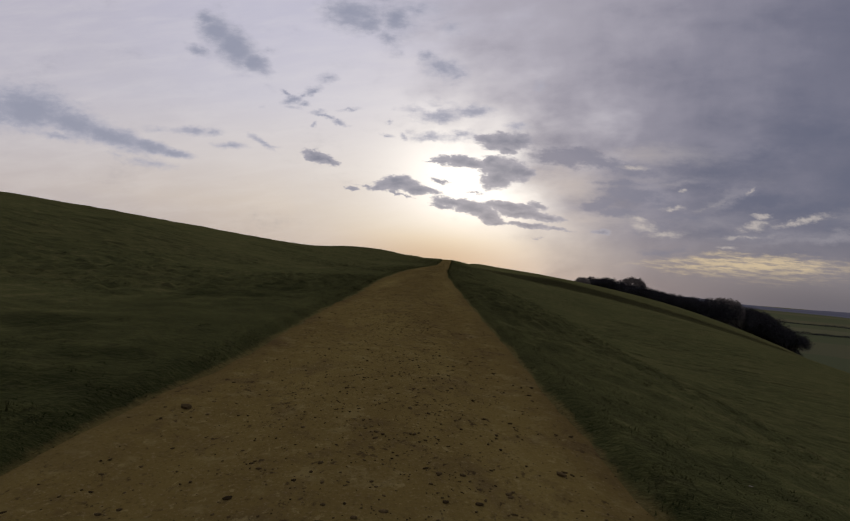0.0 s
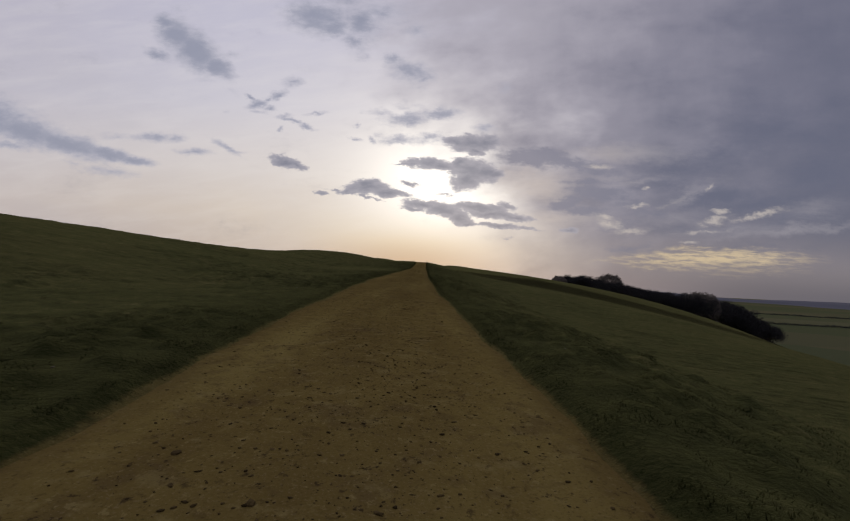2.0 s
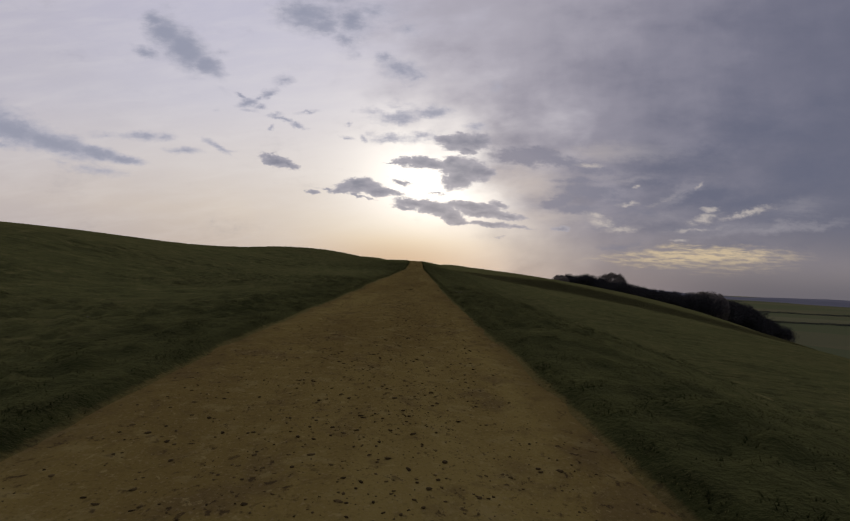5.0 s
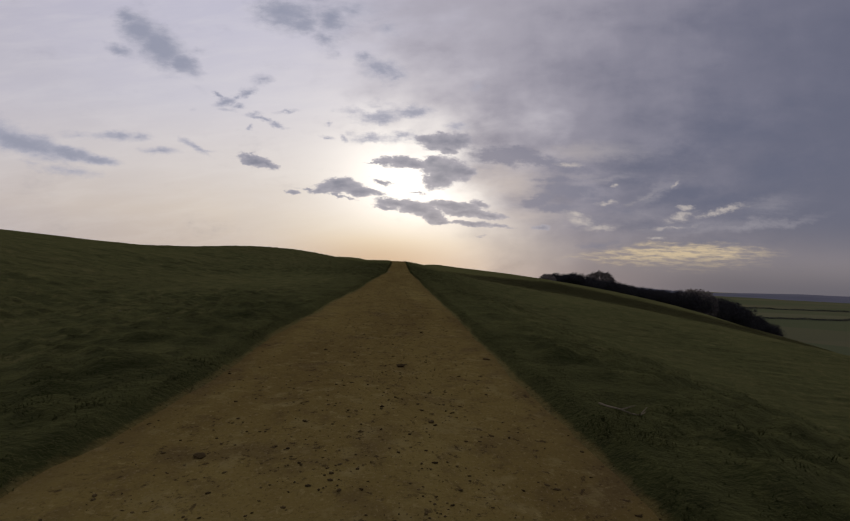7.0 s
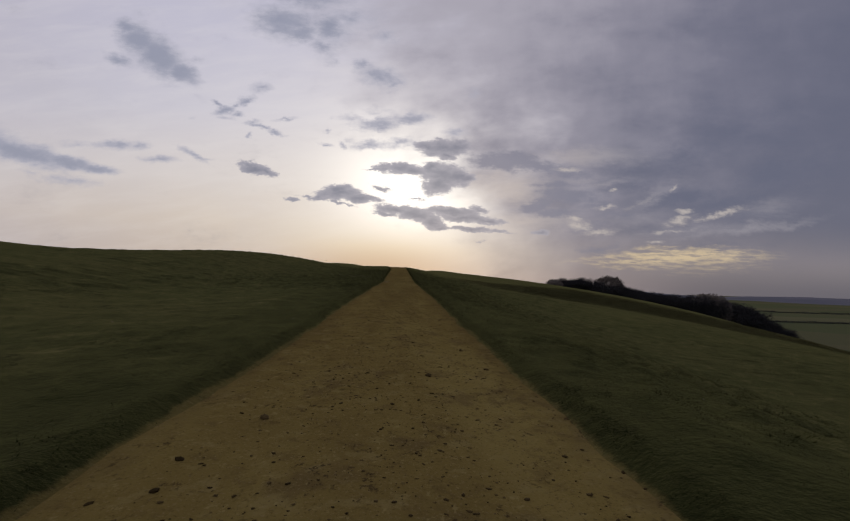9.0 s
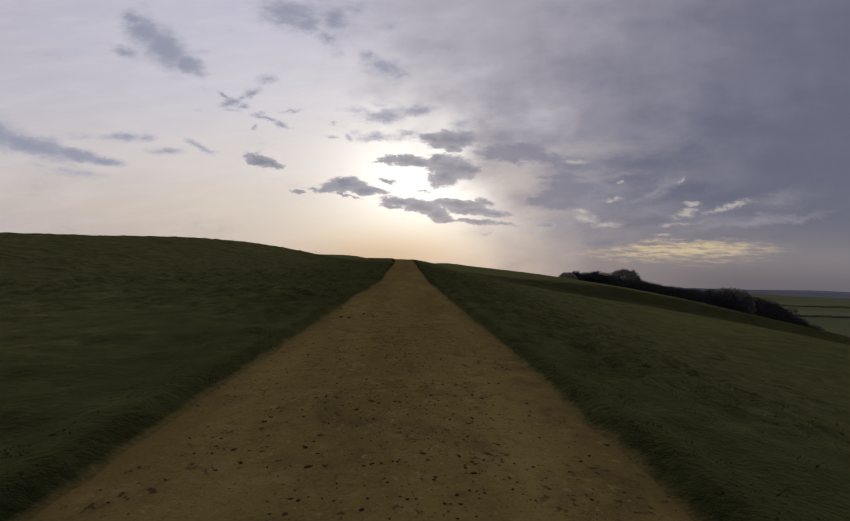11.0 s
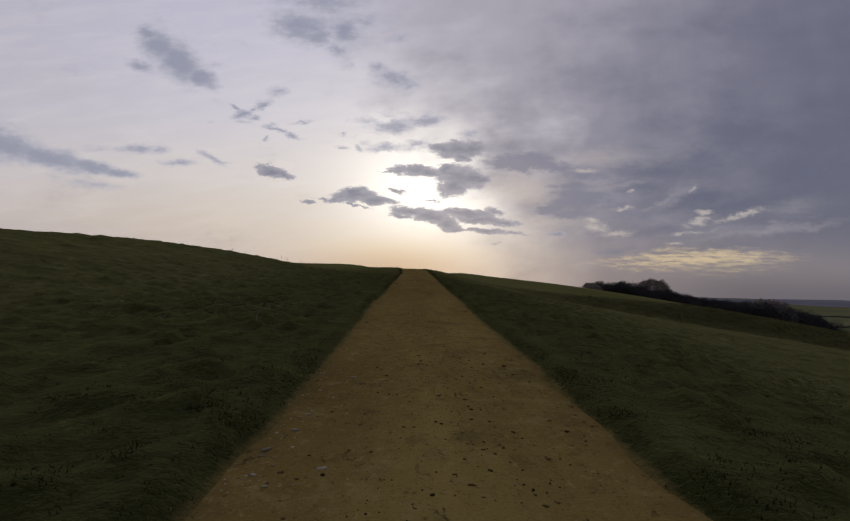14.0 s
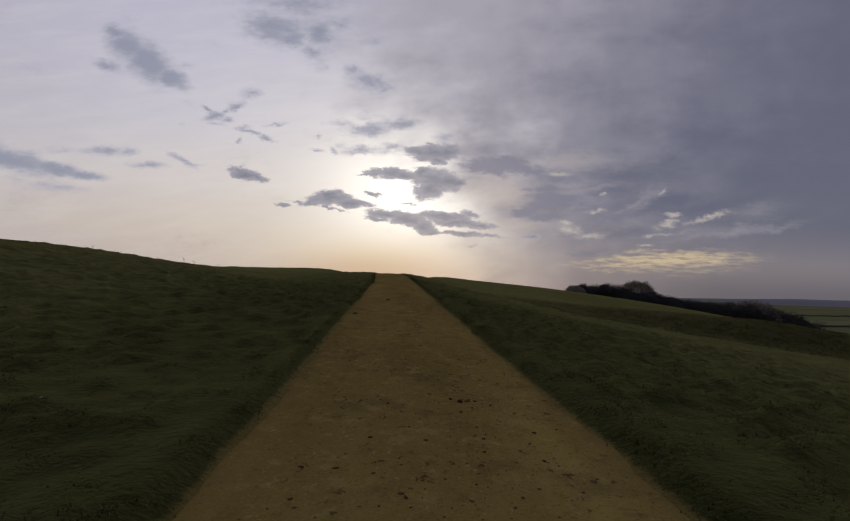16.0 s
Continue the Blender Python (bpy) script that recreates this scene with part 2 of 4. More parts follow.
# thin bright cloud over the whole sky, warmest low down
base = w.ramp(w.smooth(above, -0.06, 0.62), [
    (0.0, (0.46, 0.37, 0.32)), (0.16, (0.60, 0.51, 0.435)), (0.32, (0.635, 0.580, 0.560)), (0.62, (0.556, 0.54, 0.615)), (1.0, (0.493, 0.485, 0.606))])
base = w.mix(w.smooth(across, -0.25, -1.0, 0.0, 0.5), base, (0.45, 0.42, 0.47))
base = w.mix(w.smooth(streak, 0.35, 0.75, 0.0, 0.14), base, (0.80, 0.76, 0.74))
base = w.mix(w.smooth(broad, 0.5, 0.75, 0.0, 0.16), base, (0.42, 0.40, 0.45))
away = w.make("ShaderNodeVectorMath", operation="LENGTH")
w.put(away.inputs[0], w.vec("MULTIPLY", w.vec("SUBTRACT", flat, (0.045, 0.200, 0.0)), (0.95, 1.25, 1.0)))
reach = away.outputs["Value"]
halo = w.math("POWER", 2.718, w.math("MULTIPLY", w.math("POWER", w.math("DIVIDE", reach, 0.34), 1.6), -1.0))
base = w.mix(w.math("MULTIPLY", halo, 0.50), base, (0.98, 0.90, 0.82))
glow = w.math("POWER", 2.718, w.math("MULTIPLY", w.math("POWER", w.math("DIVIDE", reach, 0.140), 1.9), -1.0))
base = w.mix(glow, base, (1.34, 1.27, 1.16))
low = w.math("MULTIPLY", w.smooth(above, 0.145, 0.035), w.smooth(w.math("ABSOLUTE", w.math("SUBTRACT", across, -0.03)), 0.34, 0.0))
base = w.mix(w.math("MULTIPLY", low, 0.85), base, w.ramp(w.smooth(above, 0.02, 0.12), [(0.0, (0.56, 0.40, 0.275)), (0.5, (0.74, 0.585, 0.40)), (1.0, (0.86, 0.75, 0.58))]))

# the grey sheet that covers the right hand side, thin at its ragged edge and heavier further round
edge = w.math("ADD", across, w.math("ADD", around(broad, 0.45), around(billow, w.smooth(above, 0.05, 0.22, 0.16, 0.50))))
edge = w.math("ADD", edge, w.smooth(above, 0.26, 0.60, 0.0, 0.13))
edge = w.math("SUBTRACT", edge, w.math("MULTIPLY", glow, 0.12))
edge = w.math("SUBTRACT", edge, w.smooth(above, 0.24, 0.05, 0.0, 0.14))
sheet = w.smooth(edge, -0.18, 0.27)
depth = w.math("ADD", across, w.math("MULTIPLY", above, -0.42))
depth = w.math("ADD", depth, w.math("ADD", around(billow, w.smooth(above, 0.55, 0.12, 0.45, 0.75)), around(fibre, w.smooth(above, 0.22, 0.45, 0.0, 0.16))))
grey = w.ramp(w.smooth(depth, -0.14, 0.92), [(0.0, (0.38, 0.36, 0.42)), (0.25, (0.250, 0.240, 0.300)), (0.6, (0.160, 0.160, 0.218)), (1.0, (0.112, 0.118, 0.173))])
grey = w.mix(w.smooth(above, 0.17, 0.02, 0.0, 0.62), grey, (0.285, 0.245, 0.245))
sky_colour = w.mix(w.math("MULTIPLY", sheet, 0.96), base, grey)
behind = w.smooth(split.outputs[1], 0.25, -0.1)
sky_colour = w.mix(behind, sky_colour, w.ramp(soft, [(0.3, (0.22, 0.22, 0.27)), (0.7, (0.38, 0.37, 0.42))]))

# heavier shelves and paler thin places within the sheet
bank = w.smooth(w.math("ADD", heap(BANKS, drifting, 2.0), w.math("ADD", around(billow, 0.8), around(fine, 0.35))), 0.02, 0.80)
sky_colour = w.mix(w.math("MULTIPLY", bank, 0.85), sky_colour, (0.118, 0.127, 0.187))
thin = w.smooth(w.math("ADD", heap(PALE_PATCHES, drifting, 2.0), w.math("ADD", around(billow, 0.35), around(strand, 0.25))), 0.05, 0.75)
sky_colour = w.mix(w.math("MULTIPLY", thin, 0.62), sky_colour, w.mix(w.smooth(across, 0.18, 0.50), (0.60, 0.52, 0.47), (0.33, 0.31, 0.345)))
shelf = w.smooth(w.math("ADD", heap(SHELVES, wispy, 1.8), w.math("ADD", around(billow, 0.45), around(fine, 0.65))), 0.14, 0.60)
sky_colour = w.mix(w.math("MULTIPLY", shelf, 0.88), sky_colour, w.mix(w.smooth(across, 0.2, 0.6), (0.215, 0.214, 0.278), (0.155, 0.161, 0.220)))

# gaps where the light comes through
rifts = w.smooth(w.math("MULTIPLY", heap(RIFTS, ragged, 2.0), w.smooth(fine, 0.34, 0.66, 0.6, 1.3)), 0.12, 0.95)
sky_colour = w.mix(w.math("MULTIPLY", rifts, 0.68), sky_colour, (0.56, 0.50, 0.46))
gold = w.smooth(w.math("MULTIPLY", heap(GOLD, ragged, 2.4), w.smooth(strand, 0.34, 0.66, 0.5, 1.35)), 0.08, 1.05)
sky_colour = w.mix(w.math("MULTIPLY", gold, 0.85), sky_colour, (0.66, 0.52, 0.33))

# single clouds: crisp ones against the sun, softer ones high up and far round
crisp_body = w.math("MAXIMUM", w.math("MAXIMUM", heap(SUN_CLOUDS, ragged), heap(LOW_CLOUDS, ragged)), heap(VEIL_CLOUDS, ragged))
crisp_body = w.math("ADD", crisp_body, around(fine, 0.75))
crisp = w.smooth(crisp_body, 0.18, 0.48)
woolly_body = w.math("MAXIMUM", w.math("MAXIMUM", heap(WEST_CLOUDS, smooth_air, 1.8), heap(HIGH_CLOUDS, wispy, 1.9)), heap(MID_CLOUDS, wispy, 1.8))
woolly_body = w.math("MAXIMUM", woolly_body, w.math("MAXIMUM", heap(WISPS, smooth_air, 1.9), heap(FLOCK, ragged, 1.7)))
woolly_body = w.math("ADD", woolly_body, w.math("ADD", around(billow, 0.35), around(fine, 0.50)))
woolly = w.smooth(woolly_body, 0.12, 0.64)
sky_colour = w.mix(w.math("MULTIPLY", woolly, 0.86), sky_colour, w.mix(w.smooth(woolly_body, 0.35, 0.85), (0.395, 0.395, 0.475), (0.262, 0.278, 0.365)))
shade = w.mix(w.smooth(crisp_body, 0.28, 1.05), (0.350, 0.338, 0.395), (0.188, 0.196, 0.258))
sky_colour = w.mix(w.math("MULTIPLY", crisp, 0.94), sky_colour, shade)

# haze along the horizon
haze = w.smooth(above, 0.085, -0.005)
sky_colour = w.mix(w.math("MULTIPLY", haze, w.smooth(across, 0.25, 0.75, 0.0, 0.92)), sky_colour, (0.122, 0.118, 0.143))
clear = w.make("ShaderNodeTexSky")
clear.sky_type, clear.sun_disc, clear.sun_elevation, clear.sun_rotation = "NISHITA", False, radians(11), radians(6)
clear_light = w.make("ShaderNodeBackground")
w.put(clear_light.inputs[0], clear.outputs[0])
clear_light.inputs[1].default_value = 0.0018
cloud_light = w.make("ShaderNodeBackground")
w.put(cloud_light.inputs[0], sky_colour)
cloud_light.inputs[1].default_value = 1.0
both = w.make("ShaderNodeAddShader")
w.put(both.inputs[0], clear_light.outputs[0])
w.put(both.inputs[1], cloud_light.outputs[0])
w.put(w.make("ShaderNodeOutputWorld").inputs[0], both.outputs[0])

sun = new("veiled_sun", bpy.data.lights.new("veiled_sun", "SUN"))
sun.data.energy, sun.data.angle, sun.data.color = 0.5, radians(18), (1.0, 0.90, 0.74)
sun.matrix_world = look((0, 0, 40), (-0.09 * 100, -100, 40 - 19))

# ---------------------------------------------------------------- the lie of the land
TRACK_SLOPE = [(-10, 0.0265), (0, 0.0265), (10, 0.0287), (20, 0.0305), (30, 0.0292), (40, 0.0265), (50, 0.0246), (60, 0.024), (70, 0.0254), (80, 0.0294), (90, 0.0364), (100, 0.0425), (110, 0.0433), (120, 0.0437), (130, 0.0448), (140, 0.0464)]
LEFT_EDGE = [(0, -0.56), (10, -1.08), (20, -1.66), (30, -1.95), (40, -1.97), (47, -1.76), (52, -1.80), (60, -1.65), (70, -1.46), (80, -1.30), (84, -1.20), (86.7, -1.10), (88.2, -0.98), (90, -0.88), (93, -0.87), (100, -0.92), (110, -0.84), (120, -0.76), (130, -0.74), (140, -0.87), (150, -1.05), (160, -1.25)]
RIGHT_EDGE = [(0, 2.68), (5, 2.44), (10, 2.20), (15, 2.0), (20, 1.78), (30, 1.49), (40, 1.39), (50, 1.38), (60, 1.51), (70, 1.58), (80, 1.66), (90, 1.62), (100, 1.70), (110, 1.83), (120, 1.95), (130, 2.09), (140, 2.19), (150, 2.27), (160, 2.34)]
# rises and hollows: height, middle, spread each way, turn
SWELLS = [
    (0.11, -22.0, 142.78, 14.58, 14.19, -0.01),
    (2.47, -47.32, 60.86, 23.66, 50.55, -0.19),
    (1.49, -52.1, 111.7, 33.63, 18.79, -0.26),
    (1.29, 7.55, 108.55, 47.51, 11.24, -0.58),
    (9.18, 91.13, 225.49, 58.38, 22.54, -0.69),
    (4.79, 92.84, 134.87, 36.1, 65.46, -0.14),
    (3.74, -13.98, 226.36, 51.54, 22.98, 0.41),
    (-2.32, -35.48, 102.74, 5.94, 22.57, 0.04),
    (-3.72, 13.92, 47.69, 15.57, 63.84, 0.1),
    (15.5, 135, 358, 75, 44, 0.0),
]
ALONG = np.linspace(-60, 700, 1521)
_slope = np.interp(ALONG, [k for k, _ in TRACK_SLOPE], [v for _, v in TRACK_SLOPE])
_past = np.clip((ALONG - 145) / 22, 0, None)
_slope = np.maximum(np.where(ALONG > 145, 0.046 - 0.0205 * _past**1.5, _slope), -0.03)
RISE = np.cumsum(_slope) * 0.5
RISE -= np.interp(0, ALONG, RISE)


def ease(v, lo, hi):
    t = np.clip((v - lo) / (hi - lo), 0, 1)
    return t * t * (3 - 2 * t)


def speckle(x, y, seed=0):
    """Smooth lattice noise between 0 and 1, for arrays."""
    x, y = np.asarray(x, float), np.asarray(y, float)
    i, j = np.floor(x), np.floor(y)
    u, v = x - i, y - j
    u, v = u * u * (3 - 2 * u), v * v * (3 - 2 * v)

    def dot(a, b):
        h = np.sin(a * 127.1 + b * 311.7 + seed * 74.7) * 43758.5453
        return h - np.floor(h)

    return (dot(i, j) * (1 - u) + dot(i + 1, j) * u) * (1 - v) + (dot(i, j + 1) * (1 - u) + dot(i + 1, j + 1) * u) * v


def left_edge(y):
    e = np.interp(y, [k for k, _ in LEFT_EDGE], [v for _, v in LEFT_EDGE])
    return e + 0.10 * (speckle(y * 0.35, 0 * y, 3) - 0.5) + 0.05 * (speckle(y * 1.7, 0 * y, 4) - 0.5)


def right_edge(y):
    e = np.interp(y, [k for k, _ in RIGHT_EDGE], [v for _, v in RIGHT_EDGE])
    return e + 0.10 * (speckle(y * 0.35, 0 * y, 5) - 0.5) + 0.05 * (speckle(y * 1.7, 0 * y, 6) - 0.5)


def bank_line(x):
    """Where a low bank crosses the slope to the right of the track."""
    return np.interp(x, [0, 12, 60, 120], [137, 133, 124, 112])


def lie(x, y):
    """The height of the smooth hill."""
    x, y = np.asarray(x, float), np.asarray(y, float)
    z = np.interp(y, ALONG, RISE)
    l, r = np.maximum(0, -x - 2.0), np.maximum(0, x - 2.2)
    wide = 34.7679
    z = z + 0.0537 * wide * np.log1p(l / wide) * (1 + np.clip(-1.4389 * (y - 50) / 100, -3.0, 1.3)) * np.clip(l / 6, 0, 1) ** 0.5
    z = z - 0.1291 * r - 0.0022 * r * r / (1 + r / 133.3302) * (1 + np.clip(-0.2716 * (y - 100) / 100, -0.7, 0.7))
    off_track = 1 - np.exp(-((np.maximum(0, abs(x - 0.4) - 1.8) / 8) ** 2))
    for high, mx, my, sx, sy, turn in SWELLS:
        c, s = math.cos(turn), math.sin(turn)
        a, b = (x - mx) * c + (y - my) * s, -(x - mx) * s + (y - my) * c
        z = z + off_track * high * np.exp(-0.5 * (a * a / (sx * sx + 49) + b * b / (sy * sy + 49)))
    # a bank crosses the right hand slope, with a terrace above it
    above = y - bank_line(x)
    z = z + np.interp(x, [8, 30, 55, 90], [0, 1.75, 1.29, 0.51]) * ease(above, 0, 7) * np.exp(-np.maximum(0, above - 7) / 10.5)
    # beyond the hill the vale lies flat, with low swells
    far = ease(np.hypot(x - 40, y - 150), 330, 900)
    vale = -62 + 9 * speckle(x / 700, y / 700, 9) + 26 * ease(np.hypot(x, y), 2600, 4700) * speckle(x / 900, y / 900, 12)
    z = np.maximum(z, -60 + 4 * speckle(x / 150, y / 150, 2))
    return z * (1 - far) + vale * far


def clumps(x, y, cell, seed):
    """Rounded tussocks, one at most in each cell of a jittered lattice, between 0 and 1."""
    x, y = np.asarray(x, float) / cell, np.asarray(y, float) / cell
    i, j = np.floor(x), np.floor(y)
    best = np.zeros(np.broadcast(x, y).shape)
    for di in (-1, 0, 1):
        for dj in (-1, 0, 1):
            a, b = i + di, j + dj

            def dice(k):
                h = np.sin(a * 91.7 + b * 247.3 + (seed + k) * 57.1) * 24634.6345
                return h - np.floor(h)

            u, v = x - a - 0.15 - 0.7 * dice(0), y - b - 0.15 - 0.7 * dice(1)
            wide = 0.24 + 0.26 * dice(2)
            best = np.maximum(best, (0.25 + 0.75 * dice(3)) * np.exp(-((u * u + v * v) / (wide * wide)) ** 1.4))
    return best


def tussock_cover(x, y):
    """How tussocky the turf is: broad patches, more of it beside the track."""
    return ease(speckle(x * 0.16 + 3, y * 0.16, 61) + 0.35 * (speckle(x * 0.6, y * 0.6, 62) - 0.5), 0.18, 0.62)


def tussock(x, y):
    """Lumps in the turf, none on the track."""
    x, y = np.asarray(x, float), np.asarray(y, float)
    near = np.maximum(left_edge(y) - x, x - right_edge(y))
    m = ease(near, 0.0, 0.5) * (1 - 0.6 * ease(abs(x), 25, 60)) * ease(abs(x) + abs(y - 60), 900, 300)
    p, q = 0.8 * x + 0.6 * y, 0.8 * y - 0.6 * x
    lumps = 0.05 * (speckle(p * 0.5, q * 0.5, 20) - 0.5) + 0.07 * (speckle(q * 1.4, p * 1.4, 21) - 0.5)
    lumps = lumps + (0.25 + 0.75 * tussock_cover(x, y)) * (0.12 * clumps(p, q, 0.40, 1) + 0.05 * (speckle(p * 4.6, q * 4.6, 24) - 0.5)) - 0.03
    return m * (lumps + 0.15 * (speckle(p * 0.14, q * 0.14, 22) - 0.5)) + 0.075 * ease(near, -0.14, 0.06)


def ground_height(x, y):
    near = np.maximum(left_edge(y) - x, x - right_edge(y))
    sunk = -0.10 * (1 - ease(near, -0.35, -0.06)) * (np.asarray(y) < 178)
    return lie(x, y) + tussock(x, y) + sunk


def track_height(x, y):
    """The track's own surface: gently cambered, with two worn wheel lines."""
    mid, half = (left_edge(y) + right_edge(y)) / 2, (right_edge(y) - left_edge(y)) / 2
    s = (x - mid) / half
    worn = -0.022 * np.exp(-(((abs(s) - 0.48) / 0.2) ** 2)) + 0.03 * (1 - s * s)
    rough = 0.022 * (speckle(x * 2.1, y * 1.6, 31) - 0.5) + 0.014 * (speckle(x * 6, y * 5, 32) - 0.5)
    return lie(x, y) - 0.033 + worn + rough

# ---------------------------------------------------------------- materials


def material(name, rough=0.9, gloss=0.25):
    m = bpy.data.materials.new(name)
    m.use_nodes = True
    n = Nodes(m.node_tree)
    shader = n.tree.nodes["Principled BSDF"]
    shader.inputs["Roughness"].default_value = rough
    shader.inputs["Specular IOR Level"].default_value = gloss
    return m, n, shader


def bump(n, shader, height, strength, distance):
    node = n.make("ShaderNodeBump")
    node.inputs["Strength"].default_value, node.inputs["Distance"].default_value = strength, distance
    n.put(node.inputs["Height"], height)
    n.put(shader.inputs["Normal"], node.outputs[0])


def lets_through(n, shader, colour, share):
    """Light that shines through thin blades and leaves."""
    thin = n.make("ShaderNodeBsdfTranslucent")
    n.put(thin.inputs[0], colour)
    both = n.make("ShaderNodeMixShader")
    both.inputs[0].default_value = share
    n.put(both.inputs[1], shader.outputs[0])
    n.put(both.inputs[2], thin.outputs[0])
    n.put(n.tree.nodes["Material Output"].inputs[0], both.outputs[0])


def turf_colour(n, at, pick):
    """Pasture colours: olive and straw patches, painted shade spots, with lusher darker grass on the upper part of the
    slope.
    """
    patch = n.noise(at, 0.10, 4, 0.6)[0]
    clump = n.noise(at, 1.5, 4, 0.6)[0]
    knot = n.noise(at, 4.2, 3, 0.55)[0]
    mixed = n.math("ADD", n.math("ADD", n.math("MULTIPLY", clump, 0.40), n.math("MULTIPLY", knot, 0.42)), n.math("MULTIPLY", pick, 0.18))
    colour = n.ramp(mixed, [(0.39, (0.016, 0.022, 0.008)), (0.475, (0.042, 0.049, 0.017)), (0.54, (0.076, 0.076, 0.026)), (0.60, (0.160, 0.142, 0.057))])
    colour = n.mix(n.smooth(patch, 0.42, 0.66, 0.0, 0.45), colour, (0.100, 0.088, 0.034))
    # dark spots paint in the shade of small hollows between tussocks
    colour = n.mix(n.smooth(knot, 0.53, 0.63, 0.0, 0.78), colour, (0.018, 0.023, 0.009))
    colour = n.mix(n.smooth(n.noise(at, 0.55, 3, 0.55)[0], 0.50, 0.66, 0.0, 0.45), colour, (0.026, 0.033, 0.011))
    split = n.make("ShaderNodeSeparateXYZ")
    n.put(split.inputs[0], at)
    beside = n.math("ADD", n.math("ABSOLUTE", split.outputs[0]), n.math("MULTIPLY", n.math("SUBTRACT", clump, 0.5), 3.6))
    verge = n.smooth(beside, 5.2, 2.0)
    lush = n.math("MULTIPLY", n.smooth(n.math("ADD", split.outputs[1], n.math("MULTIPLY", patch, 24)), 86, 104), n.smooth(beside, 8.5, 3))
    colour = n.mix(n.math("MAXIMUM", n.math("MULTIPLY", verge, 0.9), lush), colour, (0.39, 0.46, 0.38), "MULTIPLY")
    return colour, clump, split


def turf_material():
    m, n, shader = material("turf", 1.0, 0.0)
    shader.inputs["Sheen Weight"].default_value, shader.inputs["Sheen Tint"].default_value = 0.18, (0.5, 0.48, 0.20, 1)
    at = n.make("ShaderNodeNewGeometry").outputs["Position"]
    blade = n.noise(at, 16, 4, 0.68)[0]
    colour, clump, split = turf_colour(n, at, blade)
    # fields of the vale, each its own crop
    cells = n.make("ShaderNodeTexVoronoi")
    n.put(cells.inputs["Vector"], n.vec("MULTIPLY", at, (0.0016, 0.0042, 0.0)))
    cells.inputs["Scale"].default_value = 1.0
    tone = n.make("ShaderNodeSeparateColor")
    n.put(tone.inputs[0], cells.outputs["Color"])
    crop = n.ramp(tone.outputs[0], [(0.1, (0.018, 0.032, 0.025)), (0.5, (0.023, 0.035, 0.029)), (0.66, (0.030, 0.035, 0.031)), (0.9, (0.042, 0.041, 0.036))])
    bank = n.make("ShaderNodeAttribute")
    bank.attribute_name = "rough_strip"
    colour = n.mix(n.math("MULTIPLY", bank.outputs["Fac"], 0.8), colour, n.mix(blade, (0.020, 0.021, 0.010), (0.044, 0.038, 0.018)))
    soil = n.make("ShaderNodeAttribute")
    soil.attribute_name = "soil"
    bare = n.math("ADD", soil.outputs["Fac"], n.math("MULTIPLY", n.math("SUBTRACT", n.noise(at, 7, 5, 0.7)[0], 0.5), 0.9))
    colour = n.mix(n.smooth(bare, 0.40, 0.80, 0.0, 0.95), colour, n.mix(0.15, dirt_colour(n, at)[0], (0.060, 0.052, 0.024)))
    colour = n.mix(0.45, colour, (0.012, 0.013, 0.006))
    stubble = n.math("MULTIPLY", n.smooth(split.outputs[1], 1062, 1068), n.smooth(split.outputs[1], 1300, 1290))
    crop = n.mix(n.math("MULTIPLY", stubble, 0.3), crop, (0.105, 0.084, 0.070))
    colour = n.mix(n.smooth(split.outputs[2], -38, -54), colour, crop)
    n.put(shader.inputs["Base Color"], colour)
    bump(n, shader, n.math("ADD", n.math("MULTIPLY", clump, 0.3), n.math("MULTIPLY", blade, 0.7)), 0.6, 0.05)
    return m


def blade_material():
    m, n, shader = material("grass_blades", 1.0, 0.0)
    info = n.make("ShaderNodeNewGeometry")
    colour, _, _ = turf_colour(n, info.outputs["Position"], info.outputs["Random Per Island"])
    tip = n.make("ShaderNodeAttribute")
    tip.attribute_name = "tip"
    bleached = n.math("MULTIPLY", n.smooth(tip.outputs["Fac"], 0.15, 0.9), n.smooth(info.outputs["Random Per Island"], 0.2, 1.0, 0.10, 0.45))
    colour = n.mix(0.22, colour, (0.012, 0.013, 0.006))
    colour = n.mix(bleached, colour, (0.190, 0.172, 0.072))
    n.put(shader.inputs["Base Color"], colour)
    lets_through(n, shader, colour, 0.14)
    rest = n.make("ShaderNodeAttribute")
    rest.attribute_name = "turf_normal"
    n.put(shader.inputs["Normal"], n.vec("NORMALIZE", n.vec("ADD", n.vec("MULTIPLY", info.outputs["Normal"], (0.22, 0.22, 0.22)), rest.outputs["Vector"])))
    return m


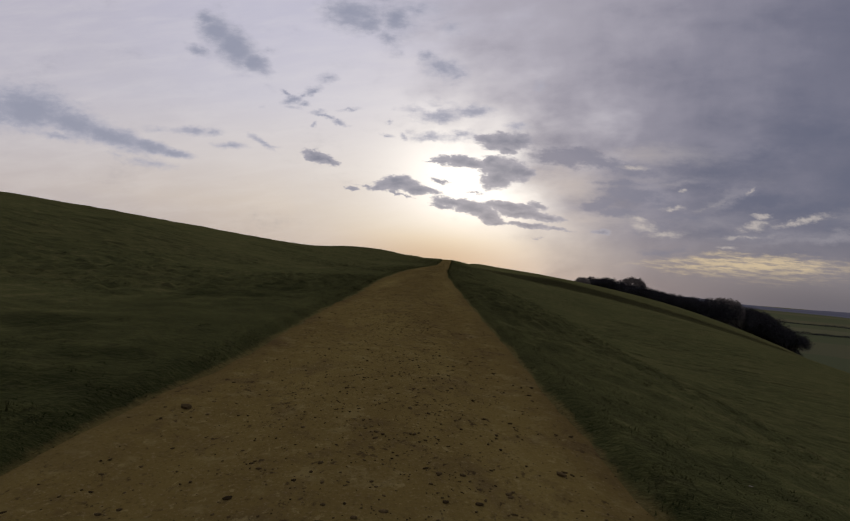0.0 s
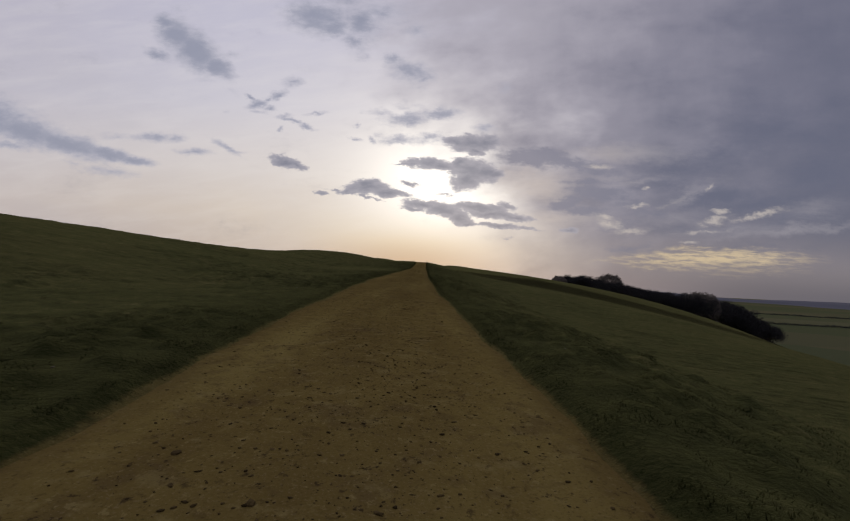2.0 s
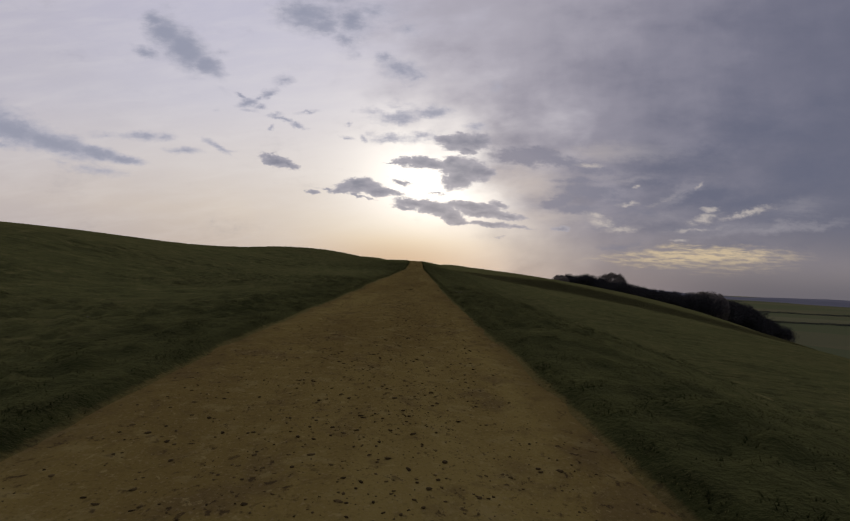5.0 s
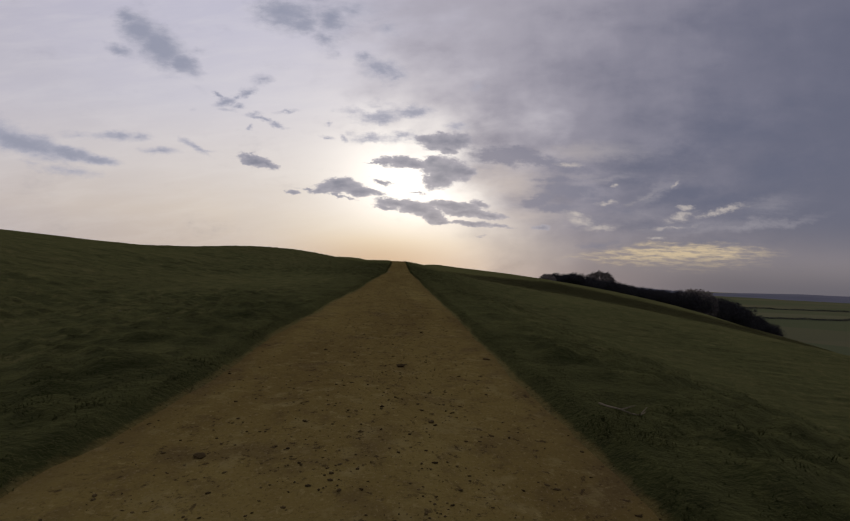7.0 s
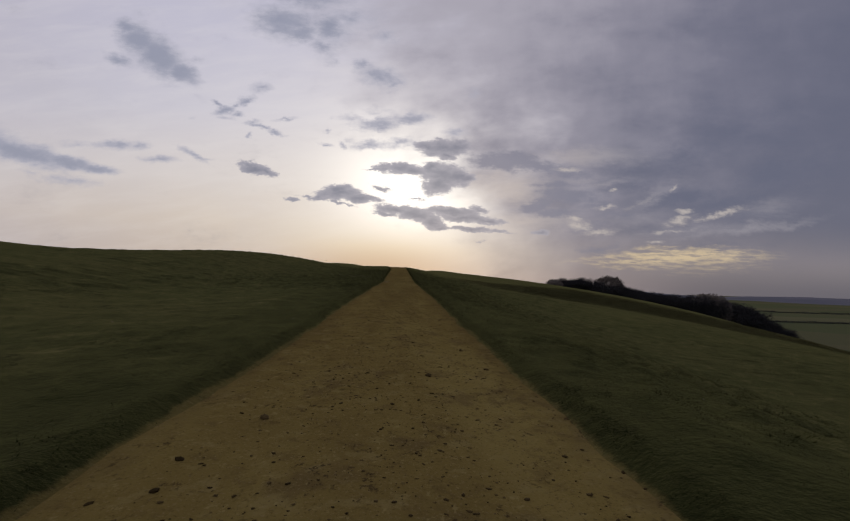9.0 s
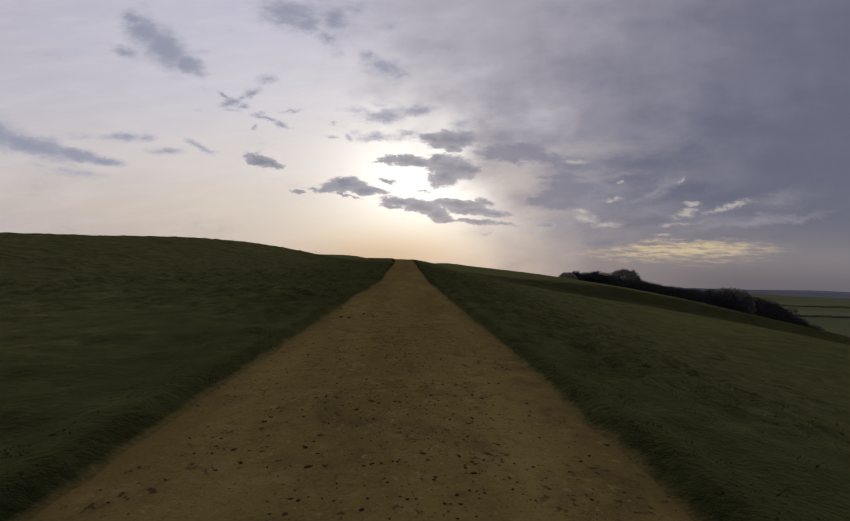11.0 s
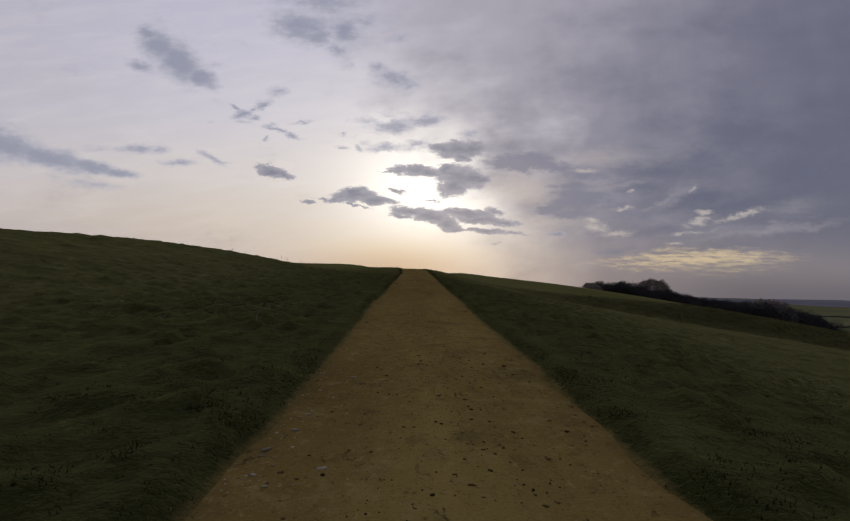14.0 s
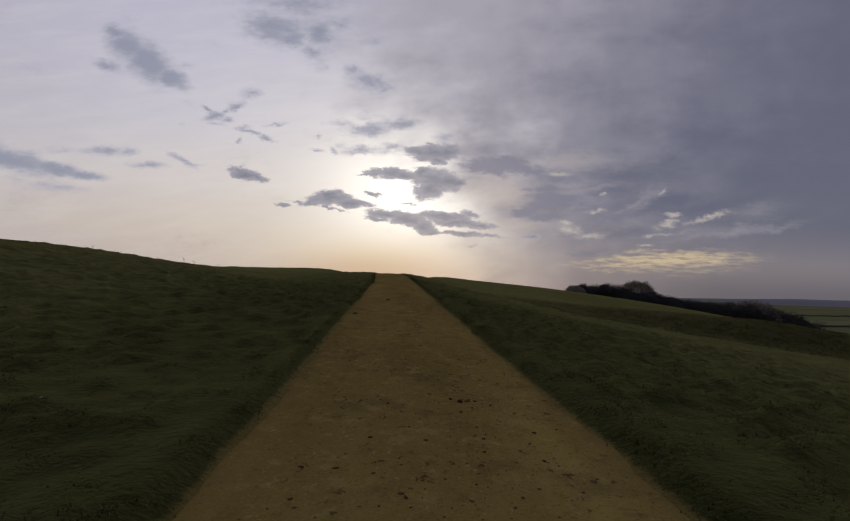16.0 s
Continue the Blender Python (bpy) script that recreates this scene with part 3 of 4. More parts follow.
def dirt_colour(n, at):
    """Trodden earth: broad patches, mottling, pale grit and dark specks."""
    patch = n.noise(n.vec("MULTIPLY", at, (1.0, 0.16, 1.0)), 0.9, 4, 0.6, 0.3)[0]
    mottle = n.noise(at, 5.0, 5, 0.65)[0]
    grit = n.noise(at, 55, 3, 0.7)[0]
    blotch = n.noise(n.vec("MULTIPLY", at, (1.0, 0.8, 1.0)), 2.2, 5, 0.62, 0.4)[0]
    colour = n.ramp(patch, [(0.3, (0.118, 0.083, 0.027)), (0.55, (0.158, 0.116, 0.037)), (0.75, (0.198, 0.151, 0.050))])
    colour = n.mix(n.smooth(blotch, 0.52, 0.68, 0.0, 0.50), colour, (0.082, 0.056, 0.027))
    colour = n.mix(n.smooth(mottle, 0.54, 0.68, 0.0, 0.40), colour, (0.080, 0.055, 0.024))
    colour = n.mix(n.smooth(mottle, 0.46, 0.34, 0.0, 0.5), colour, (0.205, 0.160, 0.064))
    colour = n.mix(n.smooth(grit, 0.55, 0.68, 0.0, 0.45), colour, (0.215, 0.165, 0.085))
    colour = n.mix(n.smooth(grit, 0.43, 0.31, 0.0, 0.50), colour, (0.052, 0.035, 0.016))
    crumb = n.noise(n.vec("MULTIPLY", at, (1.0, 0.75, 1.0)), 17, 4, 0.7, 0.3)[0]
    colour = n.mix(n.math("MULTIPLY", n.smooth(crumb, 0.57, 0.66, 0.0, 0.80), n.smooth(blotch, 0.40, 0.60, 0.2, 1.0)), colour, (0.036, 0.024, 0.014))
    colour = n.mix(n.smooth(crumb, 0.40, 0.32, 0.0, 0.6), colour, (0.23, 0.18, 0.075))
    return colour, mottle, grit


def track_material():
    m, n, shader = material("dirt_and_gravel", 1.0, 0.0)
    at = n.make("ShaderNodeNewGeometry").outputs["Position"]
    colour, mottle, grit = dirt_colour(n, at)
    across = n.make("ShaderNodeSeparateXYZ")
    n.put(across.inputs[0], n.make("ShaderNodeUVMap").outputs[0])
    rim = n.math("ABSOLUTE", n.math("SUBTRACT", across.outputs[0], 0.5))
    rim = n.math("ADD", rim, n.math("MULTIPLY", n.math("SUBTRACT", n.noise(at, 3.5, 5, 0.7)[0], 0.5), 0.20))
    colour = n.mix(n.smooth(rim, 0.34, 0.52, 0.0, 0.45), colour, (0.070, 0.048, 0.024))
    n.put(shader.inputs["Base Color"], colour)
    bump(n, shader, n.math("ADD", n.math("MULTIPLY", mottle, 0.7), n.math("MULTIPLY", grit, 0.3)), 0.6, 0.03)
    return m


def stone_material(name, dark, light):
    m, n, shader = material(name, 1.0, 0.02)
    info = n.make("ShaderNodeObjectInfo")
    geometry = n.make("ShaderNodeNewGeometry")
    at = geometry.outputs["Position"]
    pick = n.math("FRACT", n.math("ADD", info.outputs["Random"], geometry.outputs["Random Per Island"]))
    colour = n.mix(pick, dark, light)
    colour = n.mix(n.smooth(n.noise(at, 90, 3, 0.6)[0], 0.4, 0.7, 0.0, 0.4), colour, tuple(v * 0.5 for v in dark))
    n.put(shader.inputs["Base Color"], colour)
    bump(n, shader, n.noise(at, 120, 3, 0.6)[0], 0.4, 0.004)
    return m


def tree_material(name, dark, light, through_light=0.0):
    m, n, shader = material(name, 0.95, 0.05)
    info = n.make("ShaderNodeObjectInfo")
    geometry = n.make("ShaderNodeNewGeometry")
    pick = n.math("ADD", n.math("MULTIPLY", geometry.outputs["Random Per Island"], 0.6), n.math("MULTIPLY", info.outputs["Random"], 0.4))
    colour = n.mix(pick, dark, light)
    n.put(shader.inputs["Base Color"], colour)
    if through_light:
        lets_through(n, shader, colour, through_light)
    return m


def bark_material():
    m, n, shader = material("bark", 0.95, 0.1)
    at = n.make("ShaderNodeNewGeometry").outputs["Position"]
    grain = n.noise(n.vec("MULTIPLY", at, (4.0, 4.0, 0.7)), 3, 4, 0.6)[0]
    n.put(shader.inputs["Base Color"], n.ramp(grain, [(0.3, (0.035, 0.028, 0.024)), (0.7, (0.10, 0.085, 0.070))]))
    bump(n, shader, grain, 0.5, 0.05)
    return m


TURF, BLADES, DIRT = turf_material(), blade_material(), track_material()
STONE = stone_material("brown_stone", (0.028, 0.019, 0.008), (0.100, 0.070, 0.030))
FLINT = stone_material("pale_flint", (0.13, 0.11, 0.08), (0.34, 0.30, 0.235))
LEAF_DARK = tree_material("dark_foliage", (0.025, 0.025, 0.028), (0.050, 0.048, 0.050))
TWIG = tree_material("bare_twigs", (0.13, 0.112, 0.10), (0.24, 0.21, 0.19), 0.5)
HEDGE = tree_material("hedge_leaves", (0.028, 0.032, 0.030), (0.060, 0.062, 0.058))
STRAW = tree_material("dry_straw", (0.12, 0.095, 0.055), (0.23, 0.19, 0.12))
PALE = tree_material("pale_dry_stalk", (0.16, 0.13, 0.09), (0.22, 0.18, 0.125))
BARK = bark_material()


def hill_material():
    m, n, shader = material("hazed_hills", 1.0, 0.0)
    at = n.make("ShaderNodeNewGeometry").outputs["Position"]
    # distance haze is painted into this grey-blue base colour
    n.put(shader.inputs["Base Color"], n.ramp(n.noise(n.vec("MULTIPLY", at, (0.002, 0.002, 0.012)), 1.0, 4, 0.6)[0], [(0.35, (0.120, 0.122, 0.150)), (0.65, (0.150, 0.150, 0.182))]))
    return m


HAZY = hill_material()


def mesh_of(name, points, faces, mat):
    """A mesh from arrays of corners and of equal-sized faces."""
    points, faces = np.asarray(points, float), np.asarray(faces, int)
    me = bpy.data.meshes.new(name)
    me.vertices.add(len(points))
    me.vertices.foreach_set("co", points.ravel())
    size = faces.shape[1]
    me.loops.add(faces.size)
    me.loops.foreach_set("vertex_index", faces.ravel())
    me.polygons.add(len(faces))
    me.polygons.foreach_set("loop_start", np.arange(len(faces)) * size)
    me.update(calc_edges=True)
    me.materials.append(mat)
    return me


def sheet_faces(rows, cols):
    k = np.arange(rows * cols).reshape(rows, cols)
    return np.stack([k[:-1, :-1], k[:-1, 1:], k[1:, 1:], k[1:, :-1]], -1).reshape(-1, 4)


def shade_smooth(me):
    me.polygons.foreach_set("use_smooth", np.ones(len(me.polygons), bool))
    me.update()
    return me


# ---------------------------------------------------------------- ground and track


def steps(lo, hi, fine, low_end, high_end, growth):
    """Even steps from lo to hi, widening out to both ends."""
    mid = list(np.arange(lo, hi, fine))
    up, d = [hi], fine
    while up[-1] < high_end:
        d *= growth
        up.append(up[-1] + d)
    down, d = [lo - fine], fine
    while down[-1] > low_end:
        d *= growth
        down.append(down[-1] - d)
    return np.array(down[::-1] + mid + up)


gx = steps(-8, 8, 0.1, -4600, 4600, 1.065)
gy = steps(-3, 124, 0.125, -900, 4700, 1.05)
GX, GY = np.meshgrid(gx, gy)
ground = new("ground", shade_smooth(mesh_of("ground", np.stack([GX, GY, ground_height(GX, GY)], -1).reshape(-1, 3), sheet_faces(len(gy), len(gx)), TURF)))
edge_near = np.maximum(left_edge(GY) - GX, GX - right_edge(GY))
soil = ground.data.attributes.new("soil", "FLOAT", "POINT")
soil.data.foreach_set("value", np.maximum((1 - ease(edge_near, -0.17, -0.05)) * (GY < 178), 0.42 * np.exp(-((GX + 2.7) / 0.9) ** 2 - ((GY - 98.4) / 1.1) ** 2)).ravel())
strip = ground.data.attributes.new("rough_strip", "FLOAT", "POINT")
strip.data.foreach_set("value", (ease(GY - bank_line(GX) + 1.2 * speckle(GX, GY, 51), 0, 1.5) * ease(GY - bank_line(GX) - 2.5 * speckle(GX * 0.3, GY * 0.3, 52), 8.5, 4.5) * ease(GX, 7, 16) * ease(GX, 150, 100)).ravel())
tagged(ground, "rolling green pasture of short cropped grass on a hillside", "ground", kind="structure")

ty = np.arange(-8, 177, 0.16)
side = np.linspace(0, 1, 27)
TX = left_edge(ty)[:, None] * (1 - side) + right_edge(ty)[:, None] * side
TX[:, 0] -= 0.18
TX[:, -1] += 0.18
TY = np.repeat(ty[:, None], len(side), 1)
TZ = track_height(TX, TY)
TZ[:, 0] -= 0.07
TZ[:, -1] -= 0.07
track = new("road", shade_smooth(mesh_of("road", np.stack([TX, TY, TZ], -1).reshape(-1, 3), sheet_faces(len(ty), len(side)), DIRT)))
uv = track.data.uv_layers.new(name="across")
_u = np.tile(side, len(ty))
_v = np.repeat(ty, len(side))
_corner = np.empty(len(track.data.loops), int)
track.data.loops.foreach_get("vertex_index", _corner)
uv.data.foreach_set("uv", np.stack([_u[_corner], _v[_corner]], -1).ravel())
tagged(track, "pale brown dirt and gravel farm track strewn with small stones", "track", kind="structure")

# low hills far across the vale, coloured as if seen through haze
hill_turn = np.linspace(radians(-80), radians(80), 240)
hill_rows = []
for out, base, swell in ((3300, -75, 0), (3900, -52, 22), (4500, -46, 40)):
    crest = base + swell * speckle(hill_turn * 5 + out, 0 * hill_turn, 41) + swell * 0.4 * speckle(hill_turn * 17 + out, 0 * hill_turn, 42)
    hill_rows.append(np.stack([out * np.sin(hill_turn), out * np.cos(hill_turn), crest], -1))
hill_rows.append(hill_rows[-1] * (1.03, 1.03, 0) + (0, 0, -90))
hazed_hills = new("backdrop", shade_smooth(mesh_of("backdrop", np.concatenate(hill_rows), sheet_faces(4, 240), HAZY)))
tagged(hazed_hills, "low hills on the far side of the vale, haze painted into their grey-blue colour", "hills", kind="structure")

# ---------------------------------------------------------------- grass


def tufts(count, along, width, tall, lean, blades, seed, start=0.05):
    """Tufts of grass thinning out away from the track, as corner and face arrays."""
    g = np.random.default_rng(seed)
    y = g.uniform(*along, count)
    off = start + g.exponential(width, count)
    left = g.random(count) < 0.5
    x = np.where(left, left_edge(y) - off, right_edge(y) + off)
    p, q = 0.8 * x + 0.6 * y, 0.8 * y - 0.6 * x
    thick = 0.75 * clumps(p, q, 0.40, 1) * (0.3 + 0.7 * tussock_cover(x, y)) + 0.30 * speckle(p * 4.6, q * 4.6, 24)
    keep = g.random(count) < (ease(thick, 0.05, 0.5) * 0.7 + 0.3) * (0.5 + 0.5 * ease(off, -0.08, 0.02))
    x, y, thick, off = x[keep], y[keep], thick[keep], off[keep]
    z = np.maximum(ground_height(x, y), np.where(off < 0.05, track_height(x, y), -99)) - 0.01
    far = 1 + 0.05 * off
    n = len(x)
    turn = g.uniform(0, 2 * np.pi, (n, blades))
    high = tall * (0.35 + 1.0 * thick[:, None]) * g.uniform(0.5, 1.3, (n, blades)) * (0.6 + 0.4 * ease(off, -0.10, 0.2))[:, None]
    slant = lean * g.uniform(0.3, 1.4, (n, blades))
    wide = 0.0036 * far[:, None] * g.uniform(0.7, 1.5, (n, blades))
    bx = x[:, None] + 0.05 * far[:, None] * g.normal(size=(n, blades))
    by = y[:, None] + 0.05 * far[:, None] * g.normal(size=(n, blades))
    bz = np.repeat(z[:, None], blades, 1)
    cx, cy = np.cos(turn), np.sin(turn)
    root_a = np.stack([bx - cy * wide, by + cx * wide, bz], -1)
    root_b = np.stack([bx + cy * wide, by - cx * wide, bz], -1)
    tip = np.stack([bx + cx * high * slant, by + cy * high * slant, bz + high], -1)
    points = np.stack([root_a, root_b, tip], 2).reshape(-1, 3)
    d = 0.05
    slope = np.stack([-(ground_height(x + d, y) - ground_height(x - d, y)) / (2 * d), -(ground_height(x, y + d) - ground_height(x, y - d)) / (2 * d), np.ones(n)], -1)
    slope /= np.linalg.norm(slope, axis=1)[:, None]
    return points, np.repeat(slope, blades * 3, 0)


def sward(name, points, normals):
    """One mesh of grass blades that keeps the slope of the turf below each."""
    me = mesh_of(name, points, np.arange(len(points)).reshape(-1, 3), BLADES)
    me.attributes.new("turf_normal", "FLOAT_VECTOR", "POINT").data.foreach_set("vector", normals.ravel())
    me.attributes.new("tip", "FLOAT", "POINT").data.foreach_set("value", np.tile((0.0, 0.0, 1.0), len(points) // 3))
    return new(name, me)


def fringe(count, seed):
    """Longer grass that hangs over both edges of the track."""
    return tufts(count, (-2, 150), 0.13, 0.040, 0.9, 5, seed, -0.09)


grass = sward("grass", *tufts(260000, (-2, 122), 2.6, 0.019, 1.0, 4, 11, -0.06))
verge = sward("verge_grass", *fringe(60000, 13))
tagged(verge, "dark lank grass hanging over the edges of the track", "grass", kind="stuff")
tagged(grass, "short dull green pasture grass in uneven tussocks beside the track", "grass", kind="stuff")


def tussock_blades(count, along, width, blades, seed):
    """Dense rounded tussocks of grass, thinning out away from the track."""
    g = np.random.default_rng(seed)
    y = g.uniform(*along, count)
    off = 0.15 + g.exponential(width, count)
    x = np.where(g.random(count) < 0.5, left_edge(y) - off, right_edge(y) + off)
    keep = g.random(count) < 0.15 + 0.85 * tussock_cover(x, y)
    x, y, off = x[keep], y[keep], off[keep]
    n = len(x)
    wide = np.minimum(g.uniform(0.06, 0.17, n) * (1 + 0.03 * off), 0.3)
    high = g.uniform(0.014, 0.040, n) * (1 + 0.02 * np.minimum(off, 20))
    turn, out = g.uniform(0, 2 * np.pi, (n, blades)), g.random((n, blades)) ** 0.5
    cx, cy = np.cos(turn), np.sin(turn)
    bx, by = x[:, None] + cx * out * wide[:, None], y[:, None] + cy * out * wide[:, None]
    bz = np.repeat((ground_height(x, y) - 0.015)[:, None], blades, 1)
    tall = high[:, None] * (1.25 - 0.75 * out) * g.uniform(0.6, 1.3, (n, blades))
    lean = tall * (0.25 + 0.8 * out) * g.uniform(0.5, 1.5, (n, blades))
    thin = (0.0032 + 0.0006 * np.minimum(off, 20))[:, None] * g.uniform(0.7, 1.4, (n, blades))
    side = turn + g.normal(0, 0.9, (n, blades))
    sx, sy = -np.sin(side) * thin, np.cos(side) * thin
    points = np.stack([np.stack([bx - sx, by - sy, bz], -1), np.stack([bx + sx, by + sy, bz], -1), np.stack([bx + cx * lean, by + cy * lean, bz + tall], -1)], 2).reshape(-1, 3)
    dome_normal = np.stack([cx * out * 0.35, cy * out * 0.35, np.ones((n, blades))], -1)
    dome_normal /= np.linalg.norm(dome_normal, axis=2)[..., None]
    return points, np.repeat(dome_normal.reshape(-1, 3), 3, 0)


coarse = sward("tussock_grass", *tussock_blades(30000, (-1, 135), 4.5, 26, 12))
tagged(coarse, "coarse olive grass tussocks scattered over the hillside pasture", "grass", kind="stuff")

# ---------------------------------------------------------------- stones


def pebble_mesh(name, mat, seed, squash):
    g = random.Random(seed)
    bm = bmesh.new()
    bmesh.ops.create_icosphere(bm, subdivisions=1, radius=0.5)
    for v in bm.verts:
        v.co *= g.uniform(0.55, 1.2)
        v.co.z *= squash
    me = bpy.data.meshes.new(name)
    bm.to_mesh(me)
    bm.free()
    me.materials.append(mat)
    return me


PEBBLES = [pebble_mesh("stone", STONE, k, 0.36 + 0.07 * k) for k in range(5)]
FLINTS = [pebble_mesh("flint", FLINT, 20 + k, 0.28 + 0.06 * k) for k in range(3)]


def on_track(g, y):
    a, b = float(left_edge(y)), float(right_edge(y))
    s = g.triangular(0.02, 0.98, 0.62)
    return a + (b - a) * s


def lay(mesh, x, y, size, g, parent, name):
    ob = new(name, mesh)
    ob.parent = parent
    z = float(track_height(np.float64(x), np.float64(y)))
    ob.matrix_basis = pose(x, y, z + size * 0.02, g.uniform(-12, 12), g.uniform(-12, 12), g.uniform(0, 360)) @ Matrix.Diagonal((size * g.uniform(0.8, 1.3), size, size * (1.35 if size > 0.055 else 1.0), 1))


def joined_stones(name, count, seed, meshes, mat, place, least, mean, most):
    """Many small stones in one mesh."""
    g = np.random.default_rng(seed)
    x, y = place(g, count)
    size = np.minimum(most, least + g.exponential(mean, count))
    turn, stretch = g.uniform(0, 6.3, count), g.uniform(0.8, 1.7, count)
    z = track_height(x, y) + size * 0.02
    points, faces, n = [], [], 0
    for k, me in enumerate(meshes):
        co = np.array([v.co[:] for v in me.vertices])
        tri = np.array([p.vertices[:] for p in me.polygons])
        m = slice(k, None, len(meshes))
        c, s = np.cos(turn[m])[:, None], np.sin(turn[m])[:, None]
        px, py, pz = (co[None, :, a] * size[m][:, None] for a in range(3))
        px = px * stretch[m][:, None]
        p = np.stack([px * c - py * s + x[m][:, None], px * s + py * c + y[m][:, None], pz + z[m][:, None]], -1)
        points.append(p.reshape(-1, 3))
        faces.append((tri[None] + n + (np.arange(len(p)) * len(co))[:, None, None]).reshape(-1, 3))
        n += p.shape[0] * p.shape[1]
    return mesh_of(name, np.concatenate(points), np.concatenate(faces), mat)

# ---------------------------------------------------------------- trees


def part(name, me, parent, label=""):
    ob = new(name, me)
    ob.parent = parent
    return tagged(ob, label)


def limb(points, faces, a, b, ra, rb, sides=6):
    """A tapered round limb from a to b."""
    a, b = np.array(a, float), np.array(b, float)
    d = (b - a) / max(1e-6, np.linalg.norm(b - a))
    u = np.cross(d, (0.3, 0.9, 0.2))
    u /= np.linalg.norm(u)
    v = np.cross(d, u)
    n = len(points)
    for centre, r in ((a, ra), (b, rb)):
        for k in range(sides):
            t = 2 * math.pi * k / sides
            points.append(centre + r * (math.cos(t) * u + math.sin(t) * v))
    for k in range(sides):
        j = (k + 1) % sides
        faces.append((n + k, n + j, n + sides + j, n + sides + k))


def branching(seed, high, wide, levels=4, forks=3):
    """A trunk with limbs forking into ever finer ones: the mesh arrays and the twig ends."""
    g = random.Random(seed)
    points, faces, ends = [], [], []
    todo = [(np.array((0, 0, -0.6)), np.array((0.05, 0.03, 1.0)), high * 0.30, high * 0.030, 0)]
    while todo:
        a, d, length, r, level = todo.pop()
        d = d / np.linalg.norm(d)
        b = a + d * length
        limb(points, faces, a, b, r, r * 0.62, 6 if level < 2 else 4)
        if level == levels:
            ends.append(b)
            continue
        for _ in range(forks + (level == 0) + (level == 1)):
            spread = np.array((g.gauss(0, 1), g.gauss(0, 1), g.gauss(0.15, 0.45)))
            nd = d * 0.75 + spread * (0.62 if level else 0.75) * (wide / high)
            nd[2] += 0.16
            todo.append((b - d * length * g.uniform(0, 0.3), nd, length * g.uniform(0.6, 0.85), r * 0.55, level + 1))
    return points, faces, ends


def spray(ends, seed, per, reach, size):
    """Small flat leaves or twig sprays round the ends of the limbs."""
    g = np.random.default_rng(seed)
    ends = np.array(ends)
    off = g.normal(size=(len(ends) * per, 3))
    off *= (reach * 1.7 * g.random(len(off)) ** 0.4 / np.linalg.norm(off, axis=1))[:, None]
    mid = np.repeat(ends, per, 0) + off
    a = g.normal(size=mid.shape) * size
    b = g.normal(size=mid.shape) * size * 0.5
    points = np.stack([mid - a, mid + a, mid + b], 1).reshape(-1, 3)
    points[:, 2] = np.maximum(points[:, 2], 0.3)
    return points, np.arange(len(points)).reshape(-1, 3)


def dome(seed, high, wide, count):
    """Fine bare twigs filling the shell of a rounded crown."""
    g = np.random.default_rng(seed)
    d = g.normal(size=(count, 3))
    d[:, 2] = abs(d[:, 2]) - 0.35
    d /= (np.abs(d) ** 2.6).sum(1)[:, None] ** (1 / 2.6)
    lump = 0.90 + 0.07 * np.sin(d[:, 0] * 7 + seed) * np.sin(d[:, 1] * 6 + 2) - 0.10 * g.random(count)
    shell = np.array((wide / 2, wide / 2, high * 0.55))
    tip = d * shell * lump[:, None] + (0, 0, high * 0.42)
    root = tip - d * shell * g.uniform(0.03, 0.16, count)[:, None] + g.normal(size=(count, 3)) * 0.45
    off = g.normal(size=(count, 3)) * 0.09
    points = np.stack([root - off, root + off, tip], 1).reshape(-1, 3)
    return points, np.arange(len(points)).reshape(-1, 3)


def tree(name, label, seed, high, wide, bare):
    thing = new(name)
    tagged(thing, label, "tree", "trees of the hillside wood")
    points, faces, ends = branching(seed, high, wide, 3, 3)
    points = np.array(points)
    scale = high * (0.80 if bare else 0.86) / points[:, 2].max()
    points, ends = points * scale, [e * scale for e in ends]
    part("trunk", mesh_of("trunk", points, faces, BARK), thing)
    if bare:
        part("crown", mesh_of("crown", *dome(seed, high, wide * 0.86, 5200), TWIG), thing, "fine bare winter twigs")
    else:
        part("crown", mesh_of("crown", *spray(ends, seed, 260, 0.85, 0.115), LEAF_DARK), thing, "dense dark evergreen foliage")
    return thing


def stand(proto, x, y, size, turn):
    ob = copy_thing(proto, pose(x, y, float(ground_height(np.float64(x), np.float64(y))) - 0.1, 0, 0, turn) @ Matrix.Scale(size, 4))
    return ob


g = random.Random(5)
dark_kinds = [tree("tree", "dark dense evergreen tree in a hillside wood", 40 + k, 10, 10 + k, False) for k in range(3)]
bare_kinds = [tree("bare_tree", "broad rounded leafless tree standing above the dark wood", 60 + k, 11, 13.5, True) for k in range(2)]
for k, proto in enumerate(dark_kinds + bare_kinds):
    proto.matrix_basis = pose(150 + 18 * k, 362 + 5 * k, float(ground_height(np.float64(150 + 18 * k), np.float64(362 + 5 * k))) - 0.1)
